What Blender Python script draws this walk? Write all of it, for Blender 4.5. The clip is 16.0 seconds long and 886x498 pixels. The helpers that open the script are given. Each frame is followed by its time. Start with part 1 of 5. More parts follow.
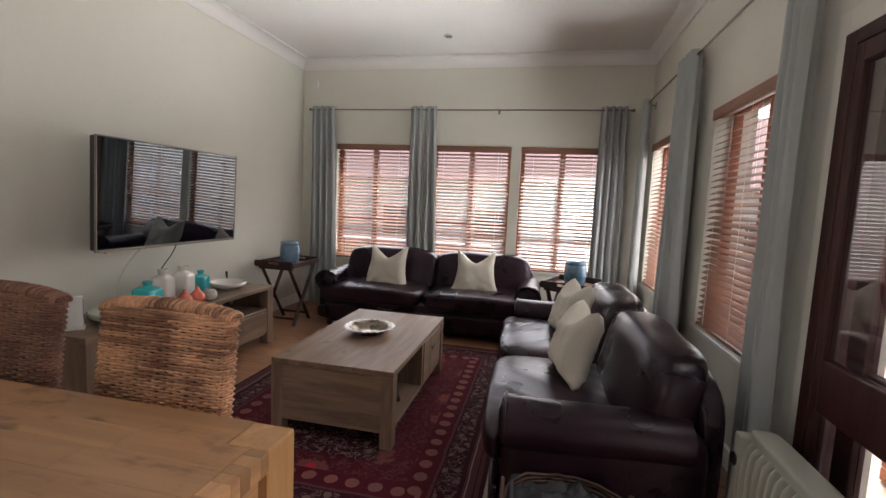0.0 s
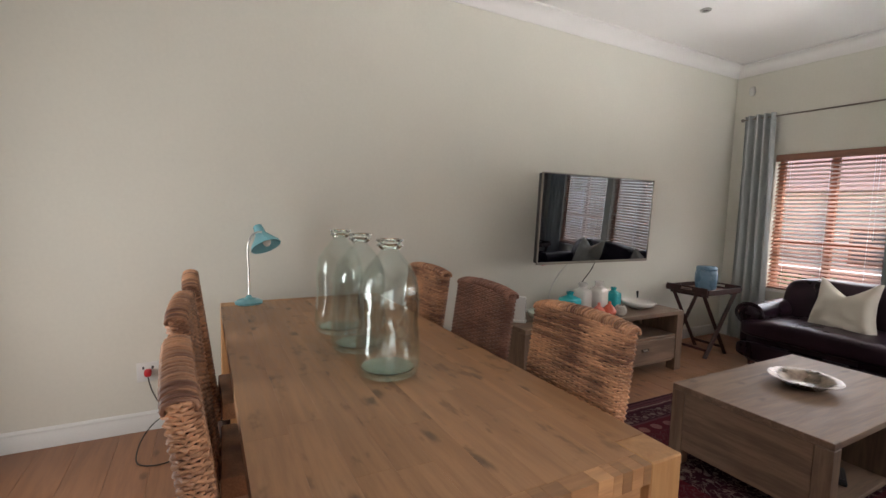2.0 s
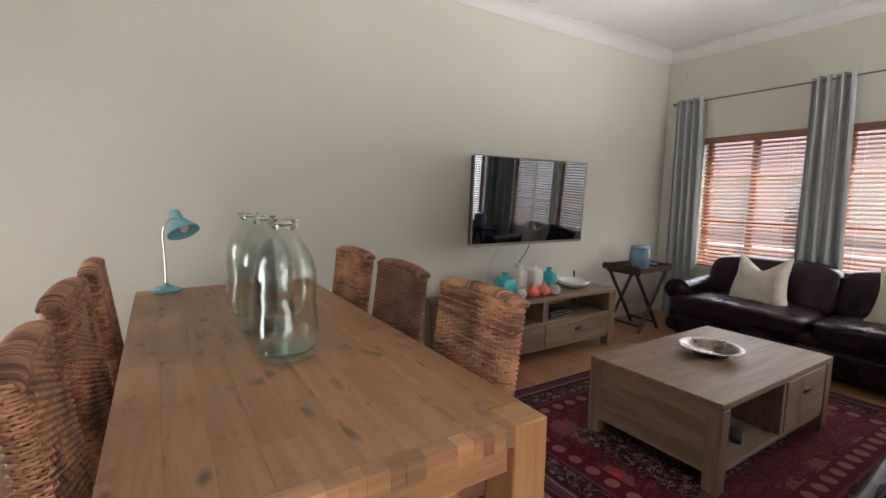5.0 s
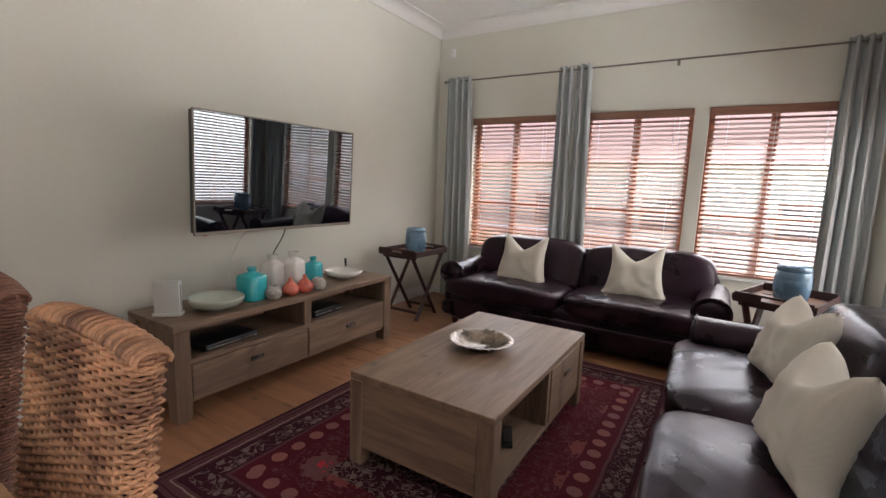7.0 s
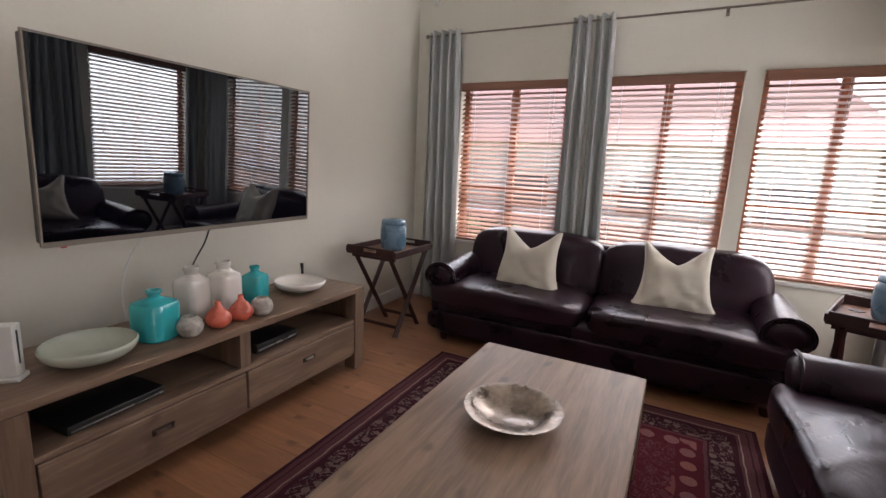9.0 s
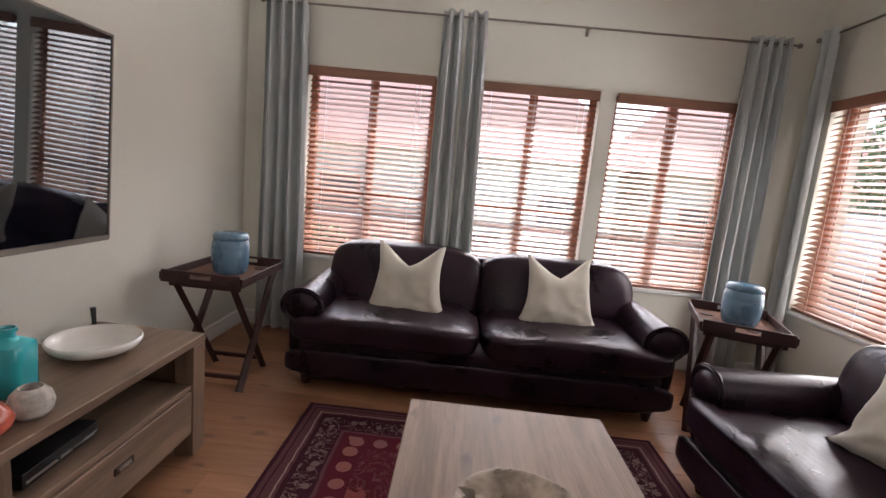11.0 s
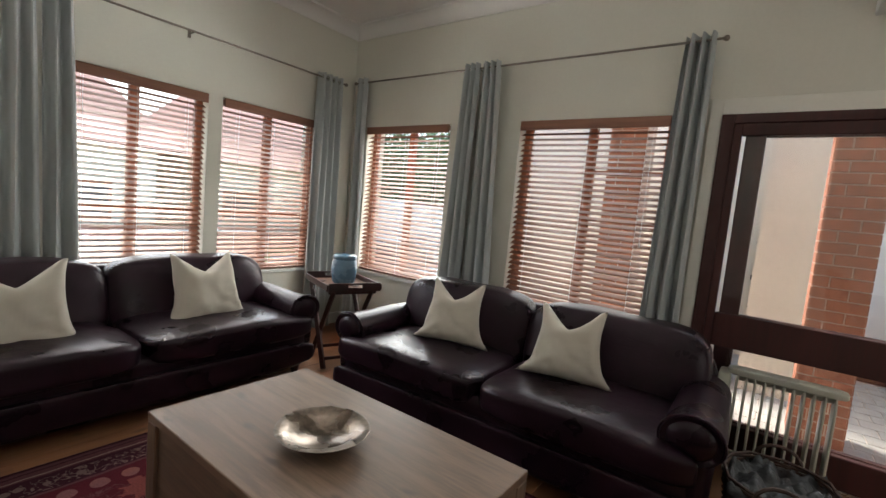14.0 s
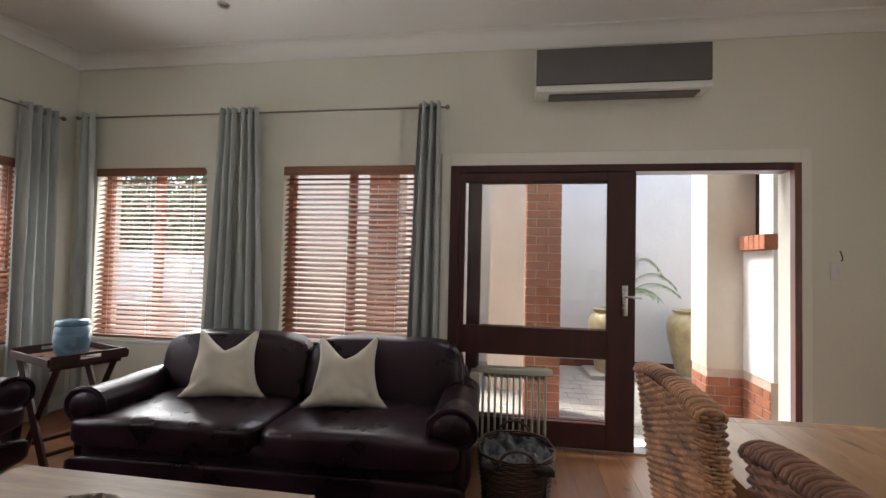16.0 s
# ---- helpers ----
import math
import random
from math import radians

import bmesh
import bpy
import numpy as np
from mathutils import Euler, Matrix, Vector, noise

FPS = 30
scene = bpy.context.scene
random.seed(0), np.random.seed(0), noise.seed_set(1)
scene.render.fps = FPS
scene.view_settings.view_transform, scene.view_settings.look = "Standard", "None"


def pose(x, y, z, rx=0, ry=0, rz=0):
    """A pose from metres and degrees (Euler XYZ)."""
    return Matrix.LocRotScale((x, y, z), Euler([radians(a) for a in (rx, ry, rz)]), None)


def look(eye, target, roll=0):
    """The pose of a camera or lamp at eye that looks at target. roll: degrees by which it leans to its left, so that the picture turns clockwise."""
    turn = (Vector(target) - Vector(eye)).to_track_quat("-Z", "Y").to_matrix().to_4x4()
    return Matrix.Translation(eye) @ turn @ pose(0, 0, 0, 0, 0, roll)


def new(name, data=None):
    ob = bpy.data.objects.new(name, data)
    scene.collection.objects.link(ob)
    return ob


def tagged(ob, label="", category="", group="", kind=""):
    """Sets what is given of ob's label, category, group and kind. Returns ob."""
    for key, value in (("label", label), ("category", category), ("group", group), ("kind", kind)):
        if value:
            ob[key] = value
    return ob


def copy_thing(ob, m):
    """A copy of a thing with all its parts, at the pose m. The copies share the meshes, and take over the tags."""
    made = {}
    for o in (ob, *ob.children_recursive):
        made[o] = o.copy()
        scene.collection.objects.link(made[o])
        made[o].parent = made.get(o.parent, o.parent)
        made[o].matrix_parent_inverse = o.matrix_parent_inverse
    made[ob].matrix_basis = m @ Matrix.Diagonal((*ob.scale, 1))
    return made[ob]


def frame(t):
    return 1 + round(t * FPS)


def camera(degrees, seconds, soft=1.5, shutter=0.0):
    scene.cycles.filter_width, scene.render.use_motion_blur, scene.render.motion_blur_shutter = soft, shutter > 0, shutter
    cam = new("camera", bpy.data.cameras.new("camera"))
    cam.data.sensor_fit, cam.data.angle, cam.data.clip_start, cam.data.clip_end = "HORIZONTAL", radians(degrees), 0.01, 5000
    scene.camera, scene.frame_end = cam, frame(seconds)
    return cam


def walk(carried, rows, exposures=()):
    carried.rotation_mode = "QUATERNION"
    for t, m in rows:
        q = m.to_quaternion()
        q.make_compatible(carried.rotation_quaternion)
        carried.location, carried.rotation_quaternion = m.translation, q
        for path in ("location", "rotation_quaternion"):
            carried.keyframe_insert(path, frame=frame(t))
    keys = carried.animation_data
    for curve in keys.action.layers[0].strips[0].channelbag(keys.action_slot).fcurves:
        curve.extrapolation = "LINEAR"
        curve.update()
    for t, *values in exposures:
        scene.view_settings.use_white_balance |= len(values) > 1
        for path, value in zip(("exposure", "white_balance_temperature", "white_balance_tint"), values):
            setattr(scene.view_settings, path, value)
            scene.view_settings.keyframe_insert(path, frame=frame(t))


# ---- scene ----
cam = camera(88.9, 16.0)
PATH = [
    (0, (-0.279, 1.049, 1.412), (-0.699, 2.994, 1.208), 2.7),
    (0.5, (-0.281, 1.131, 1.418), (-1.229, 2.880, 1.211), 2.7),
    (1, (-0.261, 1.152, 1.421), (-1.643, 2.582, 1.214), 2.4),
    (1.5, (-0.261, 1.094, 1.417), (-1.897, 2.229, 1.225), 2.0),
    (2, (-0.182, 0.988, 1.420), (-1.942, 1.921, 1.243), 1.6),
    (2.5, (-0.093, 0.893, 1.419), (-1.903, 1.726, 1.246), 1.8),
    (3, (-0.031, 0.866, 1.411), (-1.868, 1.639, 1.236), 1.9),
    (3.2, (-0.029, 0.861, 1.432), (-1.868, 1.624, 1.243), 1.8),
    (5.3, (-0.055, 1.281, 1.388), (-1.647, 2.467, 1.146), 1.1),
    (5.5, (-0.114, 1.335, 1.382), (-1.633, 2.612, 1.133), 1.3),
    (6, (-0.183, 1.483, 1.371), (-1.533, 2.935, 1.111), 1.6),
    (6.5, (-0.288, 1.645, 1.361), (-1.465, 3.239, 1.090), 1.9),
    (7, (-0.352, 1.851, 1.355), (-1.398, 3.532, 1.070), 2.2),
    (7.5, (-0.460, 2.051, 1.350), (-1.435, 3.770, 1.043), 2.6),
    (8, (-0.629, 2.207, 1.345), (-1.584, 3.932, 1.010), 3.0),
    (8.2, (-0.7, 2.278, 1.353), (-1.653, 4.001, 1.002), 2.8),
    (10.5, (-1.498, 2.934, 1.357), (-1.912, 4.861, 1.019), 4.7),
    (11, (-1.659, 2.959, 1.340), (-1.718, 4.935, 1.037), 5.6),
    (11.5, (-1.866, 2.942, 1.334), (-1.537, 4.900, 1.090), 6.0),
    (12, (-2.013, 2.975, 1.351), (-1.317, 4.838, 1.141), 6.2),
    (12.5, (-2.153, 2.989, 1.379), (-1.116, 4.690, 1.206), 6.3),
    (13, (-2.357, 2.971, 1.359), (-1.014, 4.444, 1.192), 7.2),
    (13.5, (-2.488, 2.899, 1.353), (-0.979, 4.199, 1.169), 7.4),
    (14, (-2.507, 2.738, 1.387), (-0.904, 3.918, 1.199), 5.4),
    (14.5, (-2.595, 2.648, 1.415), (-0.846, 3.607, 1.264), 2.8),
    (15, (-2.631, 2.604, 1.402), (-0.752, 3.286, 1.338), 1.5),
    (15.5, (-2.652, 2.600, 1.397), (-0.702, 3.044, 1.400), 1.1),
    (16, (-2.668, 2.636, 1.350), (-0.692, 2.940, 1.415), 1.3),
]
LEVELS = [(0, 1.96, 6500, 9), (1, 1.88, 6500, 9), (2.5, 2.07, 6500, 9), (6.5, 2.09, 6500, 8), (7.2, 2.13, 6500, 11), (8, 2.05, 6500, 12), (10.5, 2.17, 6500, 15),
          (11.2, 2.12, 6500, 13), (12, 2.08, 6500, 8), (13, 1.80, 6500, 1), (13.5, 1.88, 6500, 1), (14.5, 1.96, 6500, 5), (16, 1.97, 6500, 6)]
walk(cam, [(t, look(eye, target, roll)) for t, eye, target, roll in PATH], LEVELS)
EXPOSURE = 2.0
scene.view_settings.exposure = EXPOSURE

# ---- world and sun ----
world = bpy.data.worlds.new("sky")
scene.world = world
world.use_nodes = True
wn = world.node_tree
wn.nodes.clear()
sky = wn.nodes.new("ShaderNodeTexSky")
sky.sky_type = "NISHITA"
sky.sun_disc = False
sky.sun_elevation = radians(58)
sky.sun_rotation = radians(20)
sky.dust_density = 3.0
bg = wn.nodes.new("ShaderNodeBackground")
bg.inputs["Strength"].default_value = 0.15
wo = wn.nodes.new("ShaderNodeOutputWorld")
wn.links.new(sky.outputs[0], bg.inputs["Color"])
wn.links.new(bg.outputs[0], wo.inputs["Surface"])
sun = new("sun", bpy.data.lights.new("sun", "SUN"))
sun.data.energy, sun.data.angle, sun.data.color = 2.0, radians(14), (1, 0.97, 0.93)
sun.matrix_world = look((0, 0, 20), (-math.sin(radians(20)) * 10, -math.cos(radians(20)) * 10, 20 - 10 * math.tan(radians(58))))

# ---- lamps in the openings that stand in for daylight, and a passage fill ----


def opening_light(name, x, y, z, wide, deep, watts, turn, up, spread, tint=(0.985, 0.975, 0.97)):
    lamp = bpy.data.lights.new(name, "AREA")
    lamp.shape, lamp.size, lamp.size_y, lamp.energy, lamp.spread = "RECTANGLE", wide, deep, watts, radians(spread)
    lamp.color = tint
    ob = new(name, lamp)
    ob.matrix_basis = pose(x, y, z, 0, 0, turn) @ pose(0, 0, 0, 90 + up)


for wx in (-2.43, -1.175, -0.09):
    opening_light("window_light_up", wx, 6.49, 1.42, 0.7, 0.08, 1.0, 180, 34, 66)
    opening_light("window_light_down", wx, 6.49, 1.90, 0.7, 0.08, 0.2, 180, -48, 60)
    opening_light("window_daylight", wx, 6.64, 1.375, 0.86, 1.35, 2.3, 180, 0, 180, (0.985, 0.965, 0.95))
for wy, power in ((5.77, 9.5), (3.96, 1.9)):
    opening_light("window_light_up", 0.775, wy, 1.42, 0.7, 0.08, 1.8, 90, 31, 60)
    opening_light("window_light_down", 0.775, wy, 1.90, 0.7, 0.08, 0.15, 90, -48, 60)
    opening_light("window_daylight", 0.92, wy, 1.375, 0.95, 1.35, power, 90, 0, 180, (0.98, 0.97, 0.95))
opening_light("door_light_up", 0.74, 1.9, 1.42, 2.2, 0.10, 1.8, 90, 32, 62)
opening_light("door_daylight", 1.0, 1.2, 1.1, 1.0, 1.9, 2.8, 90, 0, 170)
opening_light("door_light_down", 0.74, 1.9, 1.98, 2.2, 0.10, 0.9, 90, -48, 60)
# Added fill lamp in the unseen doorway; lifts the dim table end and left wall.
opening_light("passage_fill", -2.2, -0.60, 1.1, 0.78, 1.8, 6.0, 0, 0, 160)

# ---- materials ----


def nodes_of(name):
    m = bpy.data.materials.new(name)
    m.use_nodes = True
    nt = m.node_tree
    return m, nt, nt.nodes["Principled BSDF"]


def nd(nt, kind, **values):
    n = nt.nodes.new(kind)
    for key, v in values.items():
        if key == "op":
            n.operation = v
        elif key == "blend":
            n.data_type, n.blend_type = "RGBA", v
        else:
            sock = n.inputs[int(key[1:])] if key[0] == "i" and key[1:].isdigit() else n.inputs[key]
            if isinstance(v, bpy.types.NodeSocket):
                nt.links.new(v, sock)
            else:
                sock.default_value = v
    return n


def mth(nt, op, a, b=0.0, c=0.0):
    return nd(nt, "ShaderNodeMath", op=op, i0=a, i1=b, i2=c).outputs[0]


def mixc(nt, fac, a, b, blend="MIX"):
    return nd(nt, "ShaderNodeMix", blend=blend, i0=fac, i6=a, i7=b).outputs[2]


def ramp(nt, fac, lo, hi, a=0.0, b=1.0):
    n = nd(nt, "ShaderNodeMapRange", i0=fac, i1=lo, i2=hi, i3=a, i4=b)
    n.interpolation_type = "SMOOTHSTEP"
    return n.outputs[0]


def coords(nt, stretch=(1, 1, 1), shift=True):
    tc = nt.nodes.new("ShaderNodeTexCoord")
    mp = nd(nt, "ShaderNodeMapping", Vector=tc.outputs["Object"], Scale=stretch)
    if shift:
        oi = nt.nodes.new("ShaderNodeObjectInfo")
        sh = nd(nt, "ShaderNodeVectorMath", op="SCALE", i0=(17.0, 23.0, 11.0), Scale=oi.outputs["Random"])
        nt.links.new(sh.outputs[0], mp.inputs["Location"])
    return mp.outputs[0]


def c4(c, k=1.0):
    return (c[0] * k, c[1] * k, c[2] * k, 1)


def surface(name, c, var=0.12, scale=3.0, rough=0.6, metal=0.0, bump=0.1, fine=60.0, stretch=(1, 1, 1), dist=0.004, island=0.0, **more):
    """A surface with broad stains, fine grain and relief."""
    m, nt, bs = nodes_of(name)
    co = coords(nt, stretch)
    big = nd(nt, "ShaderNodeTexNoise", Vector=co, Scale=scale, Detail=4.0).outputs[0]
    small = nd(nt, "ShaderNodeTexNoise", Vector=co, Scale=fine, Detail=3.0).outputs[0]
    f = mth(nt, "ADD", mth(nt, "MULTIPLY", big, 0.65), mth(nt, "MULTIPLY", small, 0.35))
    col = mixc(nt, ramp(nt, f, 0.3, 0.7), c4(c, 1 - var), c4(c, 1 + var))
    if island:
        g = nt.nodes.new("ShaderNodeNewGeometry").outputs["Random Per Island"]
        if island < 0:
            patch = nd(nt, "ShaderNodeTexNoise", Vector=co, Scale=7.0, Detail=1.0).outputs[0]
            g = ramp(nt, mth(nt, "ADD", mth(nt, "MULTIPLY", g, 0.55), mth(nt, "MULTIPLY", mth(nt, "SUBTRACT", patch, 0.35), 1.8)), 0.2, 1.1)
        col = mixc(nt, mth(nt, "MULTIPLY", g, abs(island)), col, c4(c, 0.35) if island > 0 else (0.13, 0.048, 0.028, 1))
    nt.links.new(col, bs.inputs["Base Color"])
    nt.links.new(ramp(nt, big, 0.3, 0.7, max(0.02, rough - 0.07), min(1, rough + 0.07)), bs.inputs["Roughness"])
    bs.inputs["Metallic"].default_value = metal
    if bump:
        b = nd(nt, "ShaderNodeBump", Strength=bump, Distance=dist, Height=f)
        nt.links.new(b.outputs[0], bs.inputs["Normal"])
    for key, v in more.items():
        bs.inputs[key.replace("_", " ")].default_value = v
    return m


def wood(name, light, dark, axis=0, rough=0.45, knots=0.6, grain=1.0, vary=0.35, bump=0.12, coat=0.0, dense=0.5):
    """Boards with long grain along an axis, knots and a tone of their own."""
    m, nt, bs = nodes_of(name)
    st = [9.0, 9.0, 9.0]
    st[axis] = 0.8
    co = coords(nt, st)
    warp = nd(nt, "ShaderNodeTexNoise", Vector=co, Scale=1.2, Detail=3.0, Distortion=1.2)
    fine = nd(nt, "ShaderNodeTexNoise", Vector=co, Scale=9.0, Detail=5.0, Roughness=0.65).outputs[0]
    f = mth(nt, "ADD", mth(nt, "MULTIPLY", warp.outputs[0], 0.55), mth(nt, "MULTIPLY", fine, 0.45))
    col = mixc(nt, ramp(nt, f, 0.36, 0.64 / grain if grain > 1 else 0.66), c4(dark), c4(light))
    kst = [7.5, 7.5, 7.5]
    kst[axis] = 3.6
    kc = coords(nt, kst)
    kw = nd(nt, "ShaderNodeTexNoise", Vector=kc, Scale=2.6, Detail=3.0)
    kv = nd(nt, "ShaderNodeMix", blend="MIX", i0=0.3, i6=kc, i7=kw.outputs["Color"]).outputs[2]
    vo = nd(nt, "ShaderNodeTexVoronoi", Vector=kv, Scale=1.0, Randomness=1.0)
    if axis < 2:
        vo.voronoi_dimensions = "2D"
    k = mth(nt, "MULTIPLY", ramp(nt, vo.outputs["Distance"], 0.025, 0.14, 1.0, 0.0), knots)
    cellr = nd(nt, "ShaderNodeSeparateColor", i0=vo.outputs["Color"]).outputs[0]
    k = mth(nt, "MULTIPLY", k, mth(nt, "GREATER_THAN", cellr, dense))
    col = mixc(nt, k, col, c4(dark, 0.38))
    if dense < 0.5:
        streak = nd(nt, "ShaderNodeTexNoise", Vector=kc, Scale=1.6, Detail=3.0, Roughness=0.6).outputs[0]
        col = mixc(nt, ramp(nt, streak, 0.57, 0.70, 0.0, 0.72), col, c4(dark, 0.55))
    oi = nt.nodes.new("ShaderNodeObjectInfo")
    hs = nd(nt, "ShaderNodeHueSaturation", Color=col, Value=ramp(nt, oi.outputs["Random"], 0, 1, 1 - vary * 0.6, 1 + vary * 0.5))
    nt.links.new(hs.outputs[0], bs.inputs["Base Color"])
    nt.links.new(ramp(nt, fine, 0.3, 0.7, rough - 0.06, rough + 0.08), bs.inputs["Roughness"])
    b = nd(nt, "ShaderNodeBump", Strength=bump, Distance=0.002, Height=f)
    nt.links.new(b.outputs[0], bs.inputs["Normal"])
    bs.inputs["Coat Weight"].default_value = coat
    bs.inputs["Coat Roughness"].default_value = 0.2
    return m


def leather(name):
    m, nt, bs = nodes_of(name)
    co = coords(nt)
    patch = nd(nt, "ShaderNodeTexNoise", Vector=co, Scale=3.5, Detail=4.0).outputs[0]
    st = coords(nt, (2.0, 7.0, 7.0))
    wrinkle = nd(nt, "ShaderNodeTexNoise", Vector=st, Scale=2.2, Detail=3.0, Distortion=1.6).outputs[0]
    grain = nd(nt, "ShaderNodeTexVoronoi", Vector=co, Scale=260.0).outputs["Distance"]
    col = mixc(nt, ramp(nt, patch, 0.35, 0.7), (0.010, 0.0042, 0.0080, 1), (0.025, 0.0110, 0.0185, 1))
    nt.links.new(col, bs.inputs["Base Color"])
    nt.links.new(ramp(nt, patch, 0.3, 0.7, 0.25, 0.37), bs.inputs["Roughness"])
    bs.inputs["Specular IOR Level"].default_value = 0.28
    bs.inputs["Specular Tint"].default_value = (1.0, 0.90, 0.95, 1)
    ridges = ramp(nt, mth(nt, "ABSOLUTE", mth(nt, "SUBTRACT", wrinkle, 0.5)), 0.0, 0.08)
    b1 = nd(nt, "ShaderNodeBump", Strength=0.09, Distance=0.004, Height=ridges)
    b2 = nd(nt, "ShaderNodeBump", Strength=0.25, Distance=0.0006, Height=grain, Normal=b1.outputs[0])
    nt.links.new(b2.outputs[0], bs.inputs["Normal"])
    return m


def weave(name, c, fine=500.0, stripes=0.0):
    m, nt, bs = nodes_of(name)
    co = coords(nt)
    w1 = nd(nt, "ShaderNodeTexWave", Vector=co, Scale=fine * 0.16, Distortion=0.6)
    w2 = nd(nt, "ShaderNodeTexWave", Vector=co, Scale=fine * 0.16, Distortion=0.6)
    w2.bands_direction = "Z"
    f = mth(nt, "MULTIPLY", w1.outputs[1], w2.outputs[1])
    big = nd(nt, "ShaderNodeTexNoise", Vector=co, Scale=5.0, Detail=4.0).outputs[0]
    col = mixc(nt, mth(nt, "ADD", mth(nt, "MULTIPLY", big, 0.7), mth(nt, "MULTIPLY", f, 0.3)), c4(c, 0.86), c4(c, 1.1))
    nt.links.new(col, bs.inputs["Base Color"])
    bs.inputs["Roughness"].default_value = 0.9
    bs.inputs["Sheen Weight"].default_value = 0.2
    b = nd(nt, "ShaderNodeBump", Strength=0.35, Distance=0.0012, Height=f)
    b2 = nd(nt, "ShaderNodeBump", Strength=0.25, Distance=0.01, Height=big, Normal=b.outputs[0])
    nt.links.new(b2.outputs[0], bs.inputs["Normal"])
    return m


def glass(name, tint=(1, 1, 1), rough=0.0, ior=1.45):
    m, nt, bs = nodes_of(name)
    bs.inputs["Base Color"].default_value = c4(tint)
    bs.inputs["Transmission Weight"].default_value = 1
    bs.inputs["Roughness"].default_value = rough
    bs.inputs["IOR"].default_value = ior
    return m


def rug_material(hx, hy):
    """A red carpet: banded border, a row of discs, flowers in the field. Object space, centred."""
    m, nt, bs = nodes_of("rug_pile")
    tc = nt.nodes.new("ShaderNodeTexCoord")
    xyz = nd(nt, "ShaderNodeSeparateXYZ", i0=tc.outputs["Object"])
    wob = nd(nt, "ShaderNodeTexNoise", Vector=tc.outputs["Object"], Scale=9.0, Detail=2.0).outputs[0]
    wv = mth(nt, "MULTIPLY", mth(nt, "SUBTRACT", wob, 0.5), 0.02)
    ax = mth(nt, "SUBTRACT", hx, mth(nt, "ABSOLUTE", xyz.outputs[0]))
    ay = mth(nt, "SUBTRACT", hy, mth(nt, "ABSOLUTE", xyz.outputs[1]))
    d = mth(nt, "ADD", mth(nt, "MINIMUM", ax, ay), wv)

    def band(lo, hi):
        return mth(nt, "MULTIPLY", mth(nt, "GREATER_THAN", d, lo), mth(nt, "LESS_THAN", d, hi))

    maroon, navy, cream, rose, mauve = (0.078, 0.0075, 0.0145, 1), (0.034, 0.007, 0.014, 1), (0.27, 0.20, 0.17, 1), (0.42, 0.03, 0.045, 1), (0.095, 0.035, 0.040, 1)
    col = mixc(nt, band(0.022, 0.105), navy, mauve)
    col = mixc(nt, band(0.045, 0.052), col, navy)
    col = mixc(nt, band(0.085, 0.092), col, cream)
    # vines in the border
    n1 = nd(nt, "ShaderNodeTexNoise", Vector=tc.outputs["Object"], Scale=17.0, Detail=2.0, Distortion=1.4).outputs[0]
    vine = mth(nt, "LESS_THAN", mth(nt, "ABSOLUTE", mth(nt, "SUBTRACT", n1, 0.5)), 0.028)
    vo = nd(nt, "ShaderNodeTexVoronoi", Vector=tc.outputs["Object"], Scale=14.0, Randomness=0.7)
    bloom = mth(nt, "LESS_THAN", vo.outputs["Distance"], 0.27)
    lace = mth(nt, "MAXIMUM", vine, bloom)
    lace = mth(nt, "MULTIPLY", lace, band(0.13, 0.235))
    col = mixc(nt, mth(nt, "MULTIPLY", lace, 0.5), col, cream)
    col = mixc(nt, band(0.245, 0.262), col, mauve)
    inside = mth(nt, "GREATER_THAN", d, 0.262)
    col = mixc(nt, inside, col, maroon)
    # discs
    sp = 0.118
    fx = mth(nt, "SUBTRACT", mth(nt, "FRACT", mth(nt, "DIVIDE", mth(nt, "ADD", xyz.outputs[0], 10.0), sp)), 0.5)
    fy = mth(nt, "SUBTRACT", mth(nt, "FRACT", mth(nt, "DIVIDE", mth(nt, "ADD", xyz.outputs[1], 10.0), sp)), 0.5)

    def discs(f, dd):
        a = mth(nt, "MULTIPLY", f, sp)
        b = mth(nt, "SUBTRACT", dd, 0.33)
        r = mth(nt, "SQRT", mth(nt, "ADD", mth(nt, "MULTIPLY", a, a), mth(nt, "MULTIPLY", b, b)))
        return mth(nt, "LESS_THAN", mth(nt, "ADD", r, wv), 0.036)

    ring = mth(nt, "MAXIMUM", mth(nt, "MULTIPLY", discs(fy, ax), mth(nt, "GREATER_THAN", ay, 0.29)), mth(nt, "MULTIPLY", discs(fx, ay), mth(nt, "GREATER_THAN", ax, 0.29)))
    tone = nd(nt, "ShaderNodeTexNoise", Vector=tc.outputs["Object"], Scale=3.0).outputs[0]
    col = mixc(nt, mth(nt, "MULTIPLY", ring, 0.75), col, mixc(nt, ramp(nt, tone, 0.4, 0.6), (0.29, 0.12, 0.095, 1), (0.22, 0.11, 0.11, 1)))
    # flowers
    field = mth(nt, "GREATER_THAN", d, 0.385)
    fv = nd(nt, "ShaderNodeTexVoronoi", Vector=tc.outputs["Object"], Scale=3.6, Randomness=0.55)
    pn = nd(nt, "ShaderNodeTexNoise", Vector=tc.outputs["Object"], Scale=26.0, Detail=2.0).outputs[0]
    fd = mth(nt, "ADD", fv.outputs["Distance"], mth(nt, "MULTIPLY", mth(nt, "SUBTRACT", pn, 0.5), 0.45))
    rnd = nd(nt, "ShaderNodeSeparateColor", i0=fv.outputs["Color"]).outputs[0]
    petals = mth(nt, "MULTIPLY", mth(nt, "LESS_THAN", fd, 0.36), field)
    heart = mth(nt, "MULTIPLY", mth(nt, "LESS_THAN", fd, 0.17), field)
